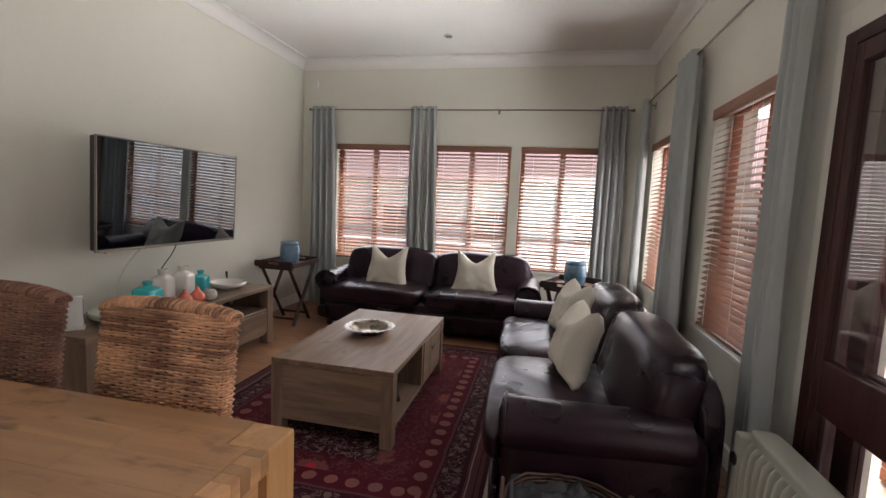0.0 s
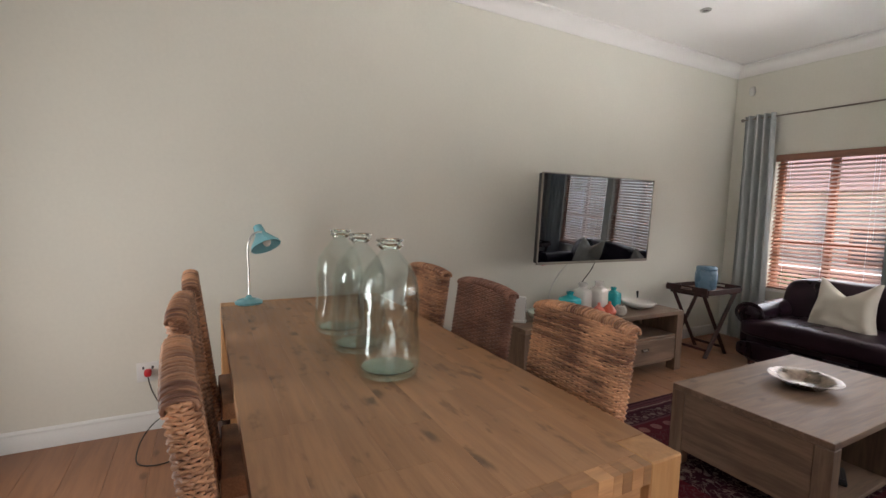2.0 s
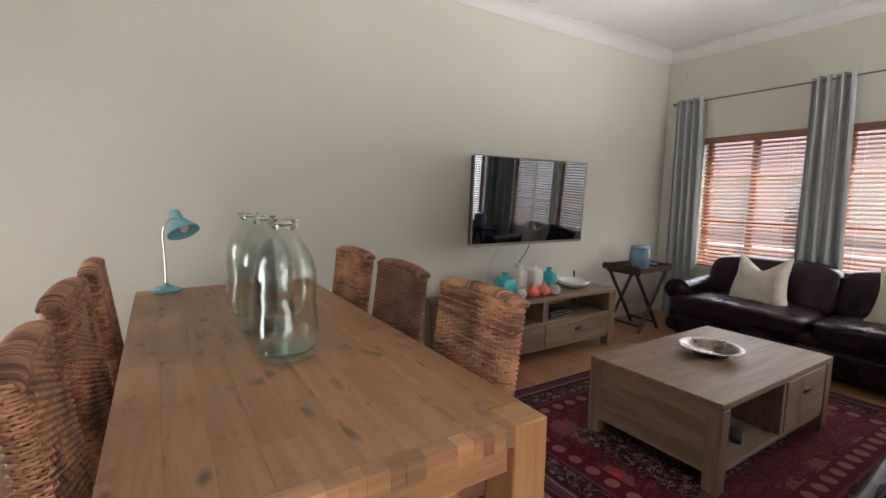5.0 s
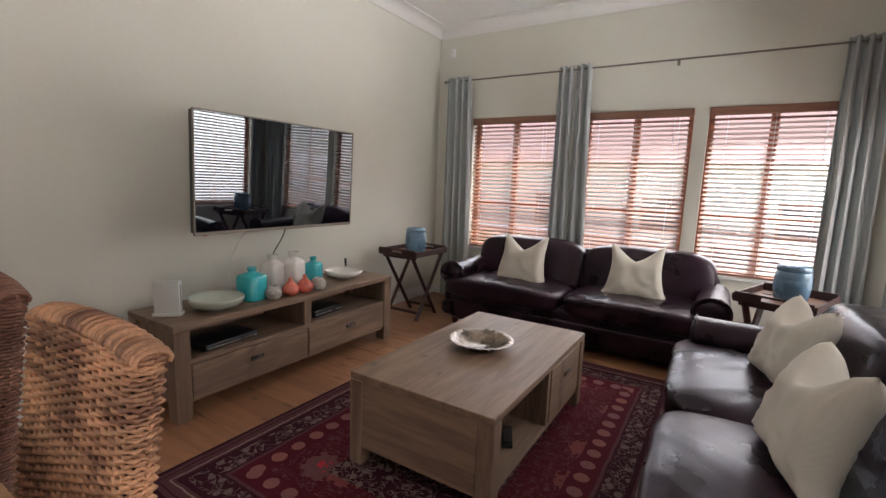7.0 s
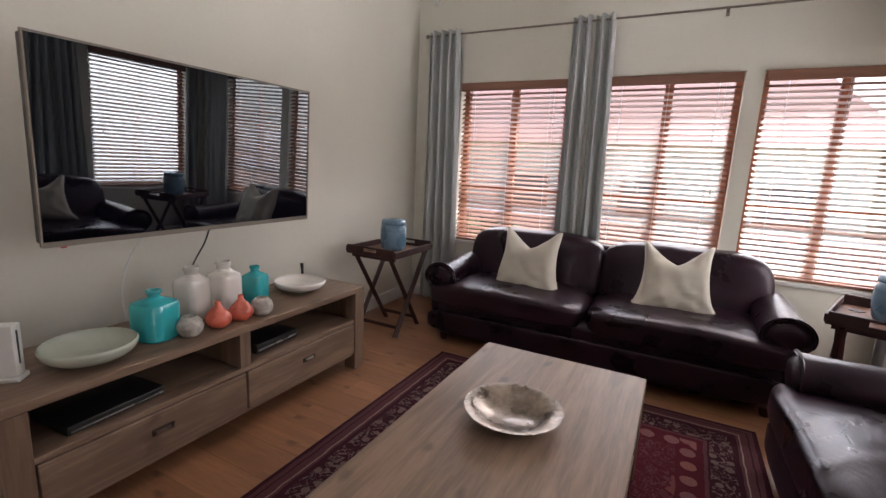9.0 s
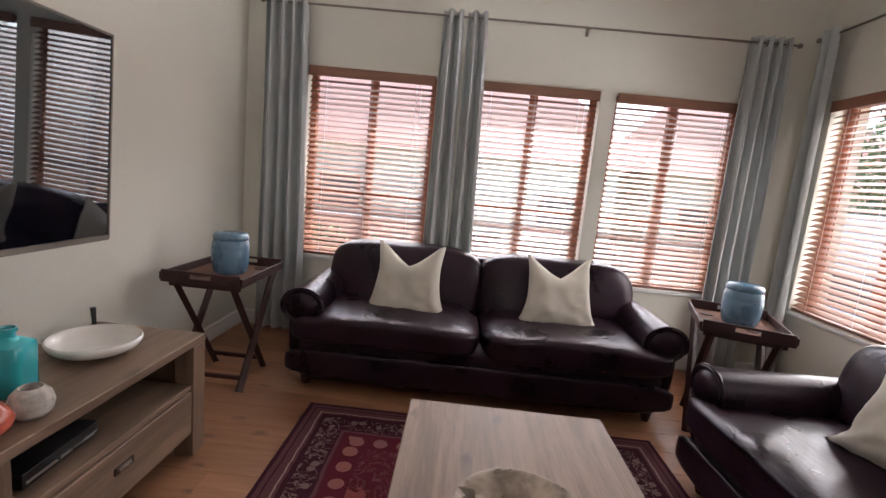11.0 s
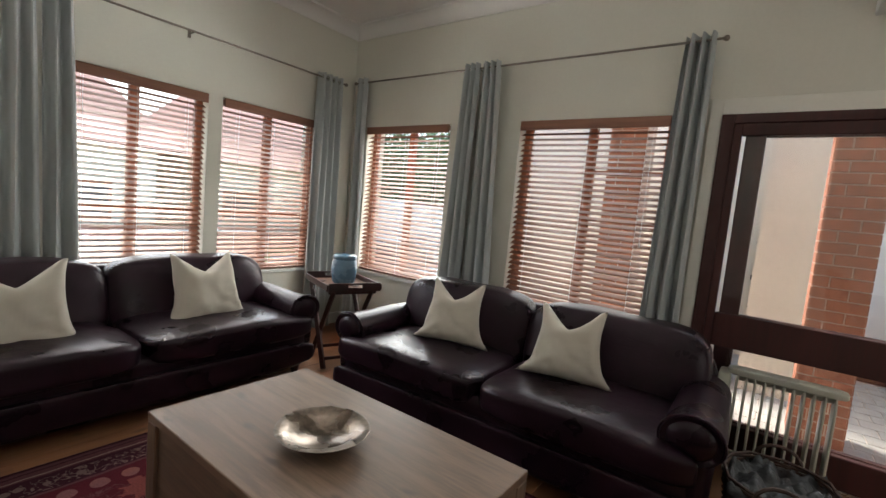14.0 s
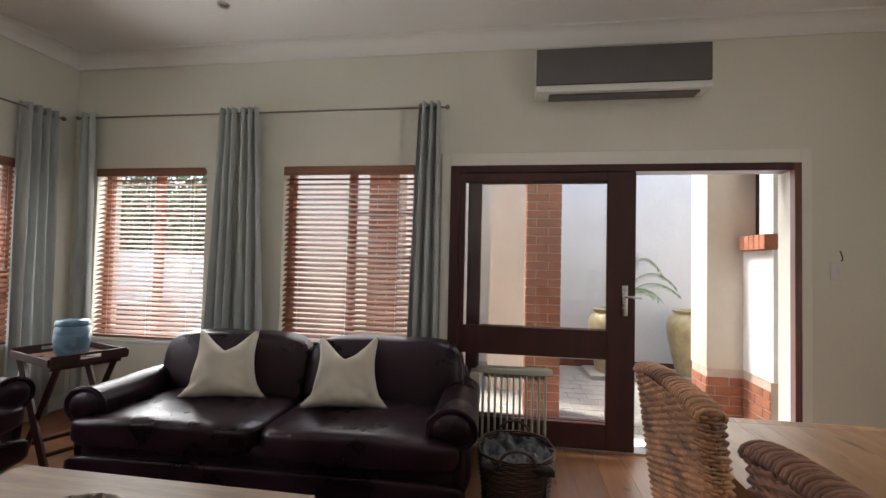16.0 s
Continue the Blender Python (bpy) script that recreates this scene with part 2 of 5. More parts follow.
    col = mixc(nt, mth(nt, "MULTIPLY", petals, 0.85), col, mixc(nt, rnd, (0.22, 0.060, 0.050, 1), (0.14, 0.065, 0.065, 1)))
    col = mixc(nt, mth(nt, "MULTIPLY", heart, mth(nt, "GREATER_THAN", rnd, 0.35)), col, rose)
    # leaves between, and the lace of the middle
    vein = mth(nt, "MULTIPLY", mth(nt, "MULTIPLY", vine, field), mth(nt, "SUBTRACT", 1.0, petals))
    col = mixc(nt, mth(nt, "MULTIPLY", vein, 0.35), col, (0.16, 0.10, 0.10, 1))
    mid = mth(nt, "MULTIPLY", mth(nt, "LESS_THAN", mth(nt, "ABSOLUTE", xyz.outputs[0]), 0.36), mth(nt, "LESS_THAN", mth(nt, "ABSOLUTE", mth(nt, "ADD", xyz.outputs[1], 0.25)), 0.55))
    col = mixc(nt, mid, col, mixc(nt, mth(nt, "MULTIPLY", mth(nt, "MAXIMUM", vine, bloom), 0.6), navy, cream))
    pile = nd(nt, "ShaderNodeTexNoise", Vector=tc.outputs["Object"], Scale=140.0, Detail=2.0).outputs[0]
    col = mixc(nt, ramp(nt, pile, 0.3, 0.7, 0.0, 0.35), col, (0.03, 0.008, 0.012, 1))
    nt.links.new(col, bs.inputs["Base Color"])
    bs.inputs["Roughness"].default_value = 0.95
    bs.inputs["Specular IOR Level"].default_value = 0.12
    b = nd(nt, "ShaderNodeBump", Strength=0.6, Distance=0.003, Height=pile)
    nt.links.new(b.outputs[0], bs.inputs["Normal"])
    return m


M_WALL = surface("wall_paint", (0.68, 0.662, 0.588), 0.03, 1.2, 0.85, bump=0.08, fine=45, dist=0.003)
M_BAND = surface("cream_band_paint", (0.76, 0.74, 0.68), 0.03, 1.5, 0.8, bump=0.06, fine=50)
M_CEIL = surface("ceiling_paint", (0.77, 0.75, 0.73), 0.02, 1.0, 0.9, bump=0.04, fine=60)
M_WHITE = surface("white_gloss_paint", (0.72, 0.72, 0.70), 0.03, 4, 0.35, bump=0.05, fine=90, dist=0.001)
M_FLOOR = wood("floor_board", (0.33, 0.158, 0.082), (0.235, 0.106, 0.053), 0, 0.34, 0.7, vary=0.16)
M_TABLE = wood("table_pine", (0.41, 0.222, 0.110), (0.30, 0.152, 0.072), 0, 0.40, 0.95, vary=0.10, dense=0.22)
M_TABLE_Y = wood("table_pine_cross", (0.46, 0.25, 0.12), (0.30, 0.15, 0.07), 1, 0.45, 0.5, vary=0.5)
M_TABLE_Z = wood("table_pine_upright", (0.56, 0.31, 0.14), (0.42, 0.21, 0.085), 2, 0.45, 0.5, vary=0.3)
M_GREY_X = wood("weathered_wood_x", (0.265, 0.175, 0.120), (0.150, 0.095, 0.064), 0, 0.5, 0.5, vary=0.12)
M_GREY_Y = wood("weathered_wood_y", (0.265, 0.175, 0.120), (0.150, 0.095, 0.064), 1, 0.5, 0.5, vary=0.12)
M_GREY_Z = wood("weathered_wood_z", (0.255, 0.168, 0.114), (0.145, 0.09, 0.06), 2, 0.5, 0.5, vary=0.12)
M_DARK = wood("dark_tray_wood", (0.050, 0.011, 0.009), (0.026, 0.006, 0.005), 2, 0.5, 0.0, coat=0.0)
M_DOOR = wood("dark_door_wood", (0.052, 0.009, 0.008), (0.030, 0.005, 0.004), 2, 0.55, 0.0, vary=0.1)
M_JAMB = wood("red_door_wood", (0.16, 0.05, 0.035), (0.09, 0.026, 0.02), 2, 0.4, 0.0, vary=0.1)
M_SLAT = wood("blind_wood", (0.27, 0.125, 0.080), (0.20, 0.088, 0.055), 0, 0.45, 0.0, vary=0.12, bump=0.03)
M_SASH = wood("window_wood", (0.42, 0.17, 0.095), (0.32, 0.12, 0.065), 2, 0.5, 0.0, vary=0.1)
M_LEATHER = leather("brown_black_leather")
M_LINEN = weave("cream_linen", (0.60, 0.55, 0.47), 420)
M_CURTAIN = weave("grey_curtain_cloth", (0.43, 0.455, 0.455), 520)
M_WICKER = surface("rattan_strands", (0.54, 0.28, 0.155), 0.35, 9, 0.5, bump=0.3, fine=120, island=-0.95, dist=0.001)
M_WICKER_B = surface("dark_rattan_strands", (0.26, 0.125, 0.085), 0.4, 9, 0.5, bump=0.3, fine=120, island=-0.8, dist=0.001)
# Dark rattan of legs and basket, and the chair weave's shaded gaps.
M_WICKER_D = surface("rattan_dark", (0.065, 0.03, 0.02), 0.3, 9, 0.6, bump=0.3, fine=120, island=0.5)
M_TV, tv_nodes, tv_bsdf = nodes_of("tv_screen")
for key, v in (("Base Color", (0.003, 0.003, 0.006, 1)), ("Roughness", 0.02), ("IOR", 2.3), ("Specular Tint", (0.86, 0.93, 1.0, 1))):
    tv_bsdf.inputs[key].default_value = v
M_BLACK = surface("black_plastic", (0.012, 0.012, 0.013), 0.1, 8, 0.35, bump=0.05)
M_CHROME = surface("brushed_metal", (0.55, 0.54, 0.52), 0.08, 8, 0.32, 1.0, bump=0.03)
M_SILVER = surface("hammered_silver", (0.25, 0.20, 0.16), 0.5, 9, 0.30, 1.0, bump=0.9, fine=38, dist=0.004)
M_ROD = surface("rod_steel", (0.26, 0.23, 0.20), 0.1, 8, 0.5, 1.0, bump=0.02)
M_BRASS = surface("aged_handle_metal", (0.10, 0.085, 0.07), 0.2, 20, 0.4, 1.0, bump=0.1)
M_TURQ = surface("turquoise_glaze", (0.03, 0.42, 0.46), 0.1, 6, 0.12, bump=0.05, fine=15, Coat_Weight=0.6)
M_CORAL = surface("coral_glaze", (0.62, 0.13, 0.08), 0.2, 14, 0.25, bump=0.15, fine=25, Coat_Weight=0.3)
M_CREAMGLZ = surface("cream_glaze", (0.74, 0.70, 0.66), 0.05, 6, 0.15, bump=0.05, fine=15, Coat_Weight=0.5)
M_CELADON = surface("pale_green_glaze", (0.44, 0.47, 0.40), 0.08, 6, 0.2, bump=0.05, fine=15, Coat_Weight=0.5)
M_PEBBLE = surface("textured_grey_clay", (0.45, 0.42, 0.38), 0.3, 30, 0.75, bump=0.9, fine=55, dist=0.006)
M_BLUEJAR = surface("blue_glaze", (0.11, 0.20, 0.29), 0.18, 9, 0.28, bump=0.1, fine=20, Coat_Weight=0.3)
M_LAMPBLUE = surface("light_blue_enamel", (0.20, 0.46, 0.52), 0.04, 5, 0.3, bump=0.02)
M_PLASTIC = surface("white_plastic", (0.68, 0.68, 0.66), 0.03, 5, 0.35, bump=0.02)
M_HEATER = surface("heater_enamel", (0.44, 0.44, 0.38), 0.05, 5, 0.35, bump=0.03)
M_ACGREY = surface("grey_panel", (0.10, 0.09, 0.09), 0.06, 5, 0.35, bump=0.02)
M_RED = surface("red_plastic", (0.5, 0.02, 0.03), 0.05, 5, 0.35, bump=0.02)
M_TASSEL = surface("orange_thread", (0.55, 0.2, 0.10), 0.15, 30, 0.85, bump=0.5, fine=200)
M_BAG = surface("crumpled_dark_plastic", (0.018, 0.018, 0.020), 0.3, 12, 0.55, bump=0.9, fine=28, dist=0.02)
M_PAPER = surface("white_paper", (0.7, 0.72, 0.75), 0.05, 6, 0.6, bump=0.02)
M_STRAP = surface("tan_tray_lining", (0.14, 0.065, 0.038), 0.2, 14, 0.6, bump=0.2)
M_GLASS = glass("window_glass", (1, 1, 1), 0, 1.45)
M_BOTTLE, bottle_nodes, bottle_bsdf = nodes_of("green_bottle_glass")
bottle_wave = nd(bottle_nodes, "ShaderNodeTexNoise", Vector=coords(bottle_nodes), Scale=9.0, Detail=1.0).outputs[0]
bottle_bump = nd(bottle_nodes, "ShaderNodeBump", Strength=0.8, Distance=0.02, Height=bottle_wave).outputs[0]
bottle_rim = nd(bottle_nodes, "ShaderNodeLayerWeight", Blend=0.5).outputs["Facing"]
bottle_gloss = mth(bottle_nodes, "ADD", 0.085, mth(bottle_nodes, "MULTIPLY", 0.55, mth(bottle_nodes, "POWER", bottle_rim, 4.0)))
bottle_mix = nd(bottle_nodes, "ShaderNodeMixShader", i0=bottle_gloss,
                i1=nd(bottle_nodes, "ShaderNodeBsdfTransparent", Color=(0.968, 0.985, 0.980, 1)).outputs[0],
                i2=nd(bottle_nodes, "ShaderNodeBsdfGlossy", Color=(0.90, 1, 0.98, 1), Roughness=0.03, Normal=bottle_bump).outputs[0])
bottle_nodes.links.new(bottle_mix.outputs[0], bottle_nodes.nodes["Material Output"].inputs["Surface"])
M_COLLAR = glass("bottle_collar_glass", (0.90, 0.97, 0.95), 0, 1.42)
M_BOTTLE_B = glass("teal_bottle_base", (0.72, 0.93, 0.90), 0, 1.36)
M_RENDER = surface("white_plaster", (0.80, 0.79, 0.79), 0.04, 2.5, 0.9, bump=0.25, fine=25, dist=0.006)
M_CREAMW = surface("cream_plaster", (0.68, 0.61, 0.52), 0.04, 2.5, 0.9, bump=0.2, fine=25, dist=0.006)
M_BRICK = surface("red_brick", (0.38, 0.15, 0.09), 0.22, 8, 0.85, bump=0.5, fine=60)
M_MORTAR = surface("mortar", (0.60, 0.48, 0.40), 0.12, 12, 0.95, bump=0.5, fine=90)
M_PAVE = surface("grey_paver", (0.36, 0.33, 0.30), 0.18, 5, 0.9, bump=0.4, fine=70)
M_URN = surface("ochre_urn_glaze", (0.40, 0.33, 0.19), 0.25, 4, 0.35, bump=0.2, fine=18)
M_SOIL = surface("soil", (0.05, 0.035, 0.025), 0.4, 20, 0.95, bump=0.8)
M_LEAF = surface("palm_leaf", (0.10, 0.17, 0.045), 0.3, 9, 0.5, bump=0.1)
M_LEAF2 = surface("tree_leaf", (0.10, 0.17, 0.075), 0.3, 3, 0.6, bump=0.1, island=0.15)
M_BARK = surface("bark", (0.14, 0.10, 0.07), 0.3, 12, 0.9, bump=0.8)
M_GRASS = surface("lawn", (0.07, 0.12, 0.035), 0.35, 1.5, 0.95, bump=0.8, fine=40)
M_ROOF = surface("clay_roof", (0.35, 0.20, 0.17), 0.2, 6, 0.85, bump=0.5, fine=20, stretch=(1, 4, 4))
M_CAR = surface("red_car_paint", (0.26, 0.12, 0.13), 0.05, 3, 0.25, bump=0, Coat_Weight=0.8)
M_CARBLUE = surface("blue_car_paint", (0.45, 0.54, 0.64), 0.05, 3, 0.25, bump=0, Coat_Weight=0.8)
M_TYRE = surface("tyre", (0.02, 0.02, 0.02), 0.1, 9, 0.8)

# ---- mesh helpers ----


def box(bm, x0, x1, y0, y1, z0, z1, bev=0.0, seg=1):
    vs = [bm.verts.new(p) for p in ((x0, y0, z0), (x1, y0, z0), (x1, y1, z0), (x0, y1, z0), (x0, y0, z1), (x1, y0, z1), (x1, y1, z1), (x0, y1, z1))]
    fs = [bm.faces.new([vs[i] for i in q]) for q in ((3, 2, 1, 0), (4, 5, 6, 7), (0, 1, 5, 4), (1, 2, 6, 5), (2, 3, 7, 6), (3, 0, 4, 7))]
    if bev:
        es = list({e for f in fs for e in f.edges})
        bmesh.ops.bevel(bm, geom=es, offset=bev, segments=seg, profile=0.5, affect="EDGES")
    return bm


def boxes(*rows, bev=0.0, seg=1):
    bm = bmesh.new()
    for r in rows:
        box(bm, *r, bev=bev, seg=seg)
    return bm


def lathe(profile, seg=32, bm=None, at=(0, 0, 0)):
    bm = bm or bmesh.new()
    rings = []
    for r, z in profile:
        if r < 1e-5:
            rings.append([bm.verts.new((at[0], at[1], at[2] + z))])
        else:
            rings.append([bm.verts.new((at[0] + r * math.cos(2 * math.pi * i / seg), at[1] + r * math.sin(2 * math.pi * i / seg), at[2] + z)) for i in range(seg)])
    for a, b in zip(rings, rings[1:]):
        for i in range(seg):
            j = (i + 1) % seg
            if len(a) == 1 and len(b) == 1:
                continue
            if len(a) == 1:
                bm.faces.new((a[0], b[j], b[i]))
            elif len(b) == 1:
                bm.faces.new((a[i], a[j], b[0]))
            else:
                bm.faces.new((a[i], a[j], b[j], b[i]))
    return bm


def tube(bm, pts, r, seg=8, caps=True):
    pts = [Vector(p) for p in pts]
    rad = r if isinstance(r, (list, tuple)) else [r] * len(pts)
    rings, up = [], None
    for i, p in enumerate(pts):
        t = (pts[min(i + 1, len(pts) - 1)] - pts[max(i - 1, 0)]).normalized()
        ref = up if up is not None else (Vector((0, 0, 1)) if abs(t.z) < 0.9 else Vector((1, 0, 0)))
        u = (ref - t * ref.dot(t)).normalized()
        up, v = u, t.cross(u)
        rings.append([bm.verts.new(p + (u * math.cos(2 * math.pi * k / seg) + v * math.sin(2 * math.pi * k / seg)) * rad[i]) for k in range(seg)])
    for a, b in zip(rings, rings[1:]):
        for k in range(seg):
            bm.faces.new((a[k], a[(k + 1) % seg], b[(k + 1) % seg], b[k]))
    if caps:
        bm.faces.new(rings[0][::-1])
        bm.faces.new(rings[-1])
    return bm


def soft(hx, hy, hz, n=5.0, cuts=12, centre=(0, 0, 0), lump=0.0, seed=0.0, bm=None, flat=1.0):
    """A rounded block: a cube swollen to a superellipsoid, with soft lumps."""
    tmp = bmesh.new()
    bmesh.ops.create_cube(tmp, size=2.0)
    bmesh.ops.subdivide_edges(tmp, edges=tmp.edges[:], cuts=cuts, use_grid_fill=True)
    bm = bm or bmesh.new()
    made = {}
    for v in tmp.verts:
        p = v.co
        k = (abs(p.x) ** n + abs(p.y) ** n + abs(p.z) ** n) ** (1 / n)
        q = Vector((p.x / k * hx, p.y / k * hy, p.z / k * hz))
        if lump:
            q += q.normalized() * noise.noise(q * 4.5 + Vector((seed, seed * 2, 0))) * lump
        made[v] = bm.verts.new(q + Vector(centre))
    for f in tmp.faces:
        bm.faces.new([made[v] for v in f.verts])
    tmp.free()
    return bm


def mesh_of(name, bm, mats, smooth=None):
    bmesh.ops.recalc_face_normals(bm, faces=bm.faces[:])
    me = bpy.data.meshes.new(name)
    bm.to_mesh(me)
    bm.free()
    for m in mats if isinstance(mats, (list, tuple)) else [mats]:
        me.materials.append(m)
    if smooth:
        me.shade_smooth()
        if smooth < 180:
            me.set_sharp_from_angle(angle=radians(smooth))
    return me


def part(name, bm, mat, parent=None, label="", smooth=35, kind="", at=None):
    ob = new(name, mesh_of(name, bm, mat, smooth))
    if parent is not None:
        ob.parent = parent
    if at is not None:
        ob.matrix_basis = at
    return tagged(ob, label, kind=kind)


def thing(name, m, label, category, group=""):
    ob = new(name)
    ob.empty_display_size = 0.1
    ob.matrix_basis = m
    return tagged(ob, label, category, group)


def structure(name, bm, mat, label="", smooth=None):
    return part(name, bm, mat, None, label, smooth, "structure")


# ---- the room ----
X0, X1, Y0, Y1, H = -3.41, 0.83, -0.55, 6.55, 3.15
T = 0.26
WIN_N = ((-2.93, -1.935), (-1.66, -0.69), (-0.575, 0.40))
WIN_E = ((5.235, 6.31), (3.40, 4.53))
ZS, ZT = 0.64, 2.11
DY0, DY1, DZ = 0.65, 3.12, 2.115
HX0, HX1 = -2.62, -1.78

bm = bmesh.new()
xs = [X0 - T] + [v for w in WIN_N for v in w] + [X1 + T]
for a, b in zip(xs[::2], xs[1::2]):
    box(bm, a, b, Y1, Y1 + T, 0, H)
for a, b in WIN_N:
    box(bm, a, b, Y1, Y1 + T, 0, ZS)
    box(bm, a, b, Y1, Y1 + T, ZT, H)
structure("wall_north", bm, M_WALL, "cream painted wall with three window openings")
bm = bmesh.new()
ys = [Y0 - T, DY0, DY1, WIN_E[1][0], WIN_E[1][1], WIN_E[0][0], WIN_E[0][1], Y1]
for a, b in zip(ys[::2], ys[1::2]):
    box(bm, X1, X1 + T, a, b, 0, H)
for a, b in WIN_E:
    box(bm, X1, X1 + T, a, b, 0, ZS)
    box(bm, X1, X1 + T, a, b, ZT + 0.02, H)
box(bm, X1, X1 + T, DY0, DY1, DZ, H)
structure("wall_east", bm, M_WALL, "cream painted wall with two windows and a sliding door opening")
structure("wall_west", boxes((X0 - T, X0, Y0 - T, Y1, 0, H)), M_WALL, "plain cream painted wall behind the television")
structure("wall_south", boxes((X0, HX0, Y0 - T, Y0, 0, H), (HX1, X1, Y0 - T, Y0, 0, H), (HX0, HX1, Y0 - T, Y0, 2.06, H)), M_WALL, "plain cream painted wall with a doorway")
structure("wall_passage", boxes((HX0 - 0.4, HX1 + 0.4, Y0 - T - 1.4, Y0 - T - 1.3, 0, 2.5), (HX0 - 0.4, HX0 - 0.3, Y0 - T - 1.3, Y0 - T, 0, 2.5), (HX1 + 0.3, HX1 + 0.4, Y0 - T - 1.3, Y0 - T, 0, 2.5), (HX0 - 0.3, HX1 + 0.3, Y0 - T - 1.3, Y0 - T, 2.4, 2.5)), M_WALL, "plain passage walls closing the doorway")
structure("ceiling", boxes((X0 - T, X1 + T, Y0 - T, Y1 + T, H, H + 0.15)), M_CEIL, "white painted ceiling")
structure("roof", boxes((X0 - 0.7, X1 + 0.62, Y0 - 0.7, Y1 + 0.75, H + 0.155, H + 0.32)), M_ROOF, "red clay roof slab with eaves")


def run_profile(rows, profile):
    """A moulding along straight wall runs; profile in (out from wall, z)."""
    bm = bmesh.new()
    for (x0, y0), (x1, y1), (nx, ny) in rows:
        a = [bm.verts.new((x0 + nx * o, y0 + ny * o, z)) for o, z in profile]
        b = [bm.verts.new((x1 + nx * o, y1 + ny * o, z)) for o, z in profile]
        for i in range(len(profile)):
            j = (i + 1) % len(profile)
            bm.faces.new((a[i], a[j], b[j], b[i]))
        bm.faces.new(a)
        bm.faces.new(b[::-1])
    return bm


e = 0.001
cove = [(e, H - 0.125), (0.012, H - 0.125), (0.014, H - 0.108)] + [(0.014 + 0.085 * (1 - math.cos(a)), H - 0.108 + 0.09 * math.sin(a)) for a in [i * math.pi / 12 for i in range(1, 7)]] + [(0.118, H - 0.018), (0.118, H - e), (e, H - e)]
structure("cornice", run_profile([((X0, Y0), (X0, Y1), (1, 0)), ((X0 + 0.003, Y1), (X1 - 0.003, Y1), (0, -1)), ((X1, Y0), (X1, Y1), (-1, 0)), ((X0 + 0.003, Y0), (X1 - 0.003, Y0), (0, 1))], cove), M_CEIL, "white coved plaster cornice", 40)
skirt = [(e, e), (0.016, e), (0.016, 0.085), (0.012, 0.092), (0.014, 0.105), (0.006, 0.118), (e, 0.12)]
structure("baseboard", run_profile([((X0, Y0), (X0, Y1), (1, 0)), ((X0 + 0.017, Y1), (X1 - 0.017, Y1), (0, -1)), ((X1, DY1 + 0.08), (X1, Y1), (-1, 0)), ((X1, Y0), (X1, DY0 - 0.08), (-1, 0)), ((X0 + 0.017, Y0), (HX0, Y0), (0, 1)), ((HX1, Y0), (X1 - 0.017, Y0), (0, 1))], skirt), M_WHITE, "white moulded skirting board", 40)
structure("door_surround", boxes((X1 - 0.018, X1 - e, DY1, DY1 + 0.07, 0, DZ + 0.1), (X1 - 0.018, X1 - e, DY0 - 0.07, DY0, 0, DZ + 0.1), (X1 - 0.018, X1 - e, DY0, DY1, DZ, DZ + 0.1), bev=0.002), M_BAND, "raised plaster band round the sliding door")

# ---- windows ----


def window(name, m, w, z0, z1, transom=False):
    """A wooden casement in its reveal; local x along the wall, y outwards."""
    root = tagged(new(name), "reddish wooden casement window with two lights", kind="structure")
    root.matrix_basis = m
    f = 0.045
    part("window_frame", boxes((0, f, 0.10, 0.16, z0, z1), (w - f, w, 0.10, 0.16, z0, z1), (f, w - f, 0.10, 0.16, z0, z0 + f), (f, w - f, 0.10, 0.16, z1 - f, z1), (w / 2 - 0.03, w / 2 + 0.03, 0.10, 0.16, z0 + f, z1 - f), bev=0.003), M_SASH, root)
    for a, b in ((f, w / 2 - 0.03), (w / 2 + 0.03, w - f)):
        part("pane", boxes((a, b, 0.128, 0.132, z0 + f, z1 - f)), M_GLASS, root, smooth=None).visible_shadow = False
    if transom:
        part("transom", boxes((f, w / 2 - 0.03, 0.104, 0.127, z0 + 0.50, z0 + 0.535), (w / 2 + 0.03, w - f, 0.104, 0.127, z0 + 0.50, z0 + 0.535), bev=0.002), M_SASH, root)
    for i in () if transom else (1, 2, 3):
        z = z0 + (z1 - z0) * i / 4
        part("glazing_bar", boxes((w / 2 + 0.03, w - f, 0.138, 0.152, z - 0.008, z + 0.008)), M_SASH, root)
    part("window_sill", boxes((-0.02, w + 0.02, -0.025, 0.10, z0 - 0.03, z0 - 0.001), bev=0.004), M_WHITE, root, "white painted sill")
    return root


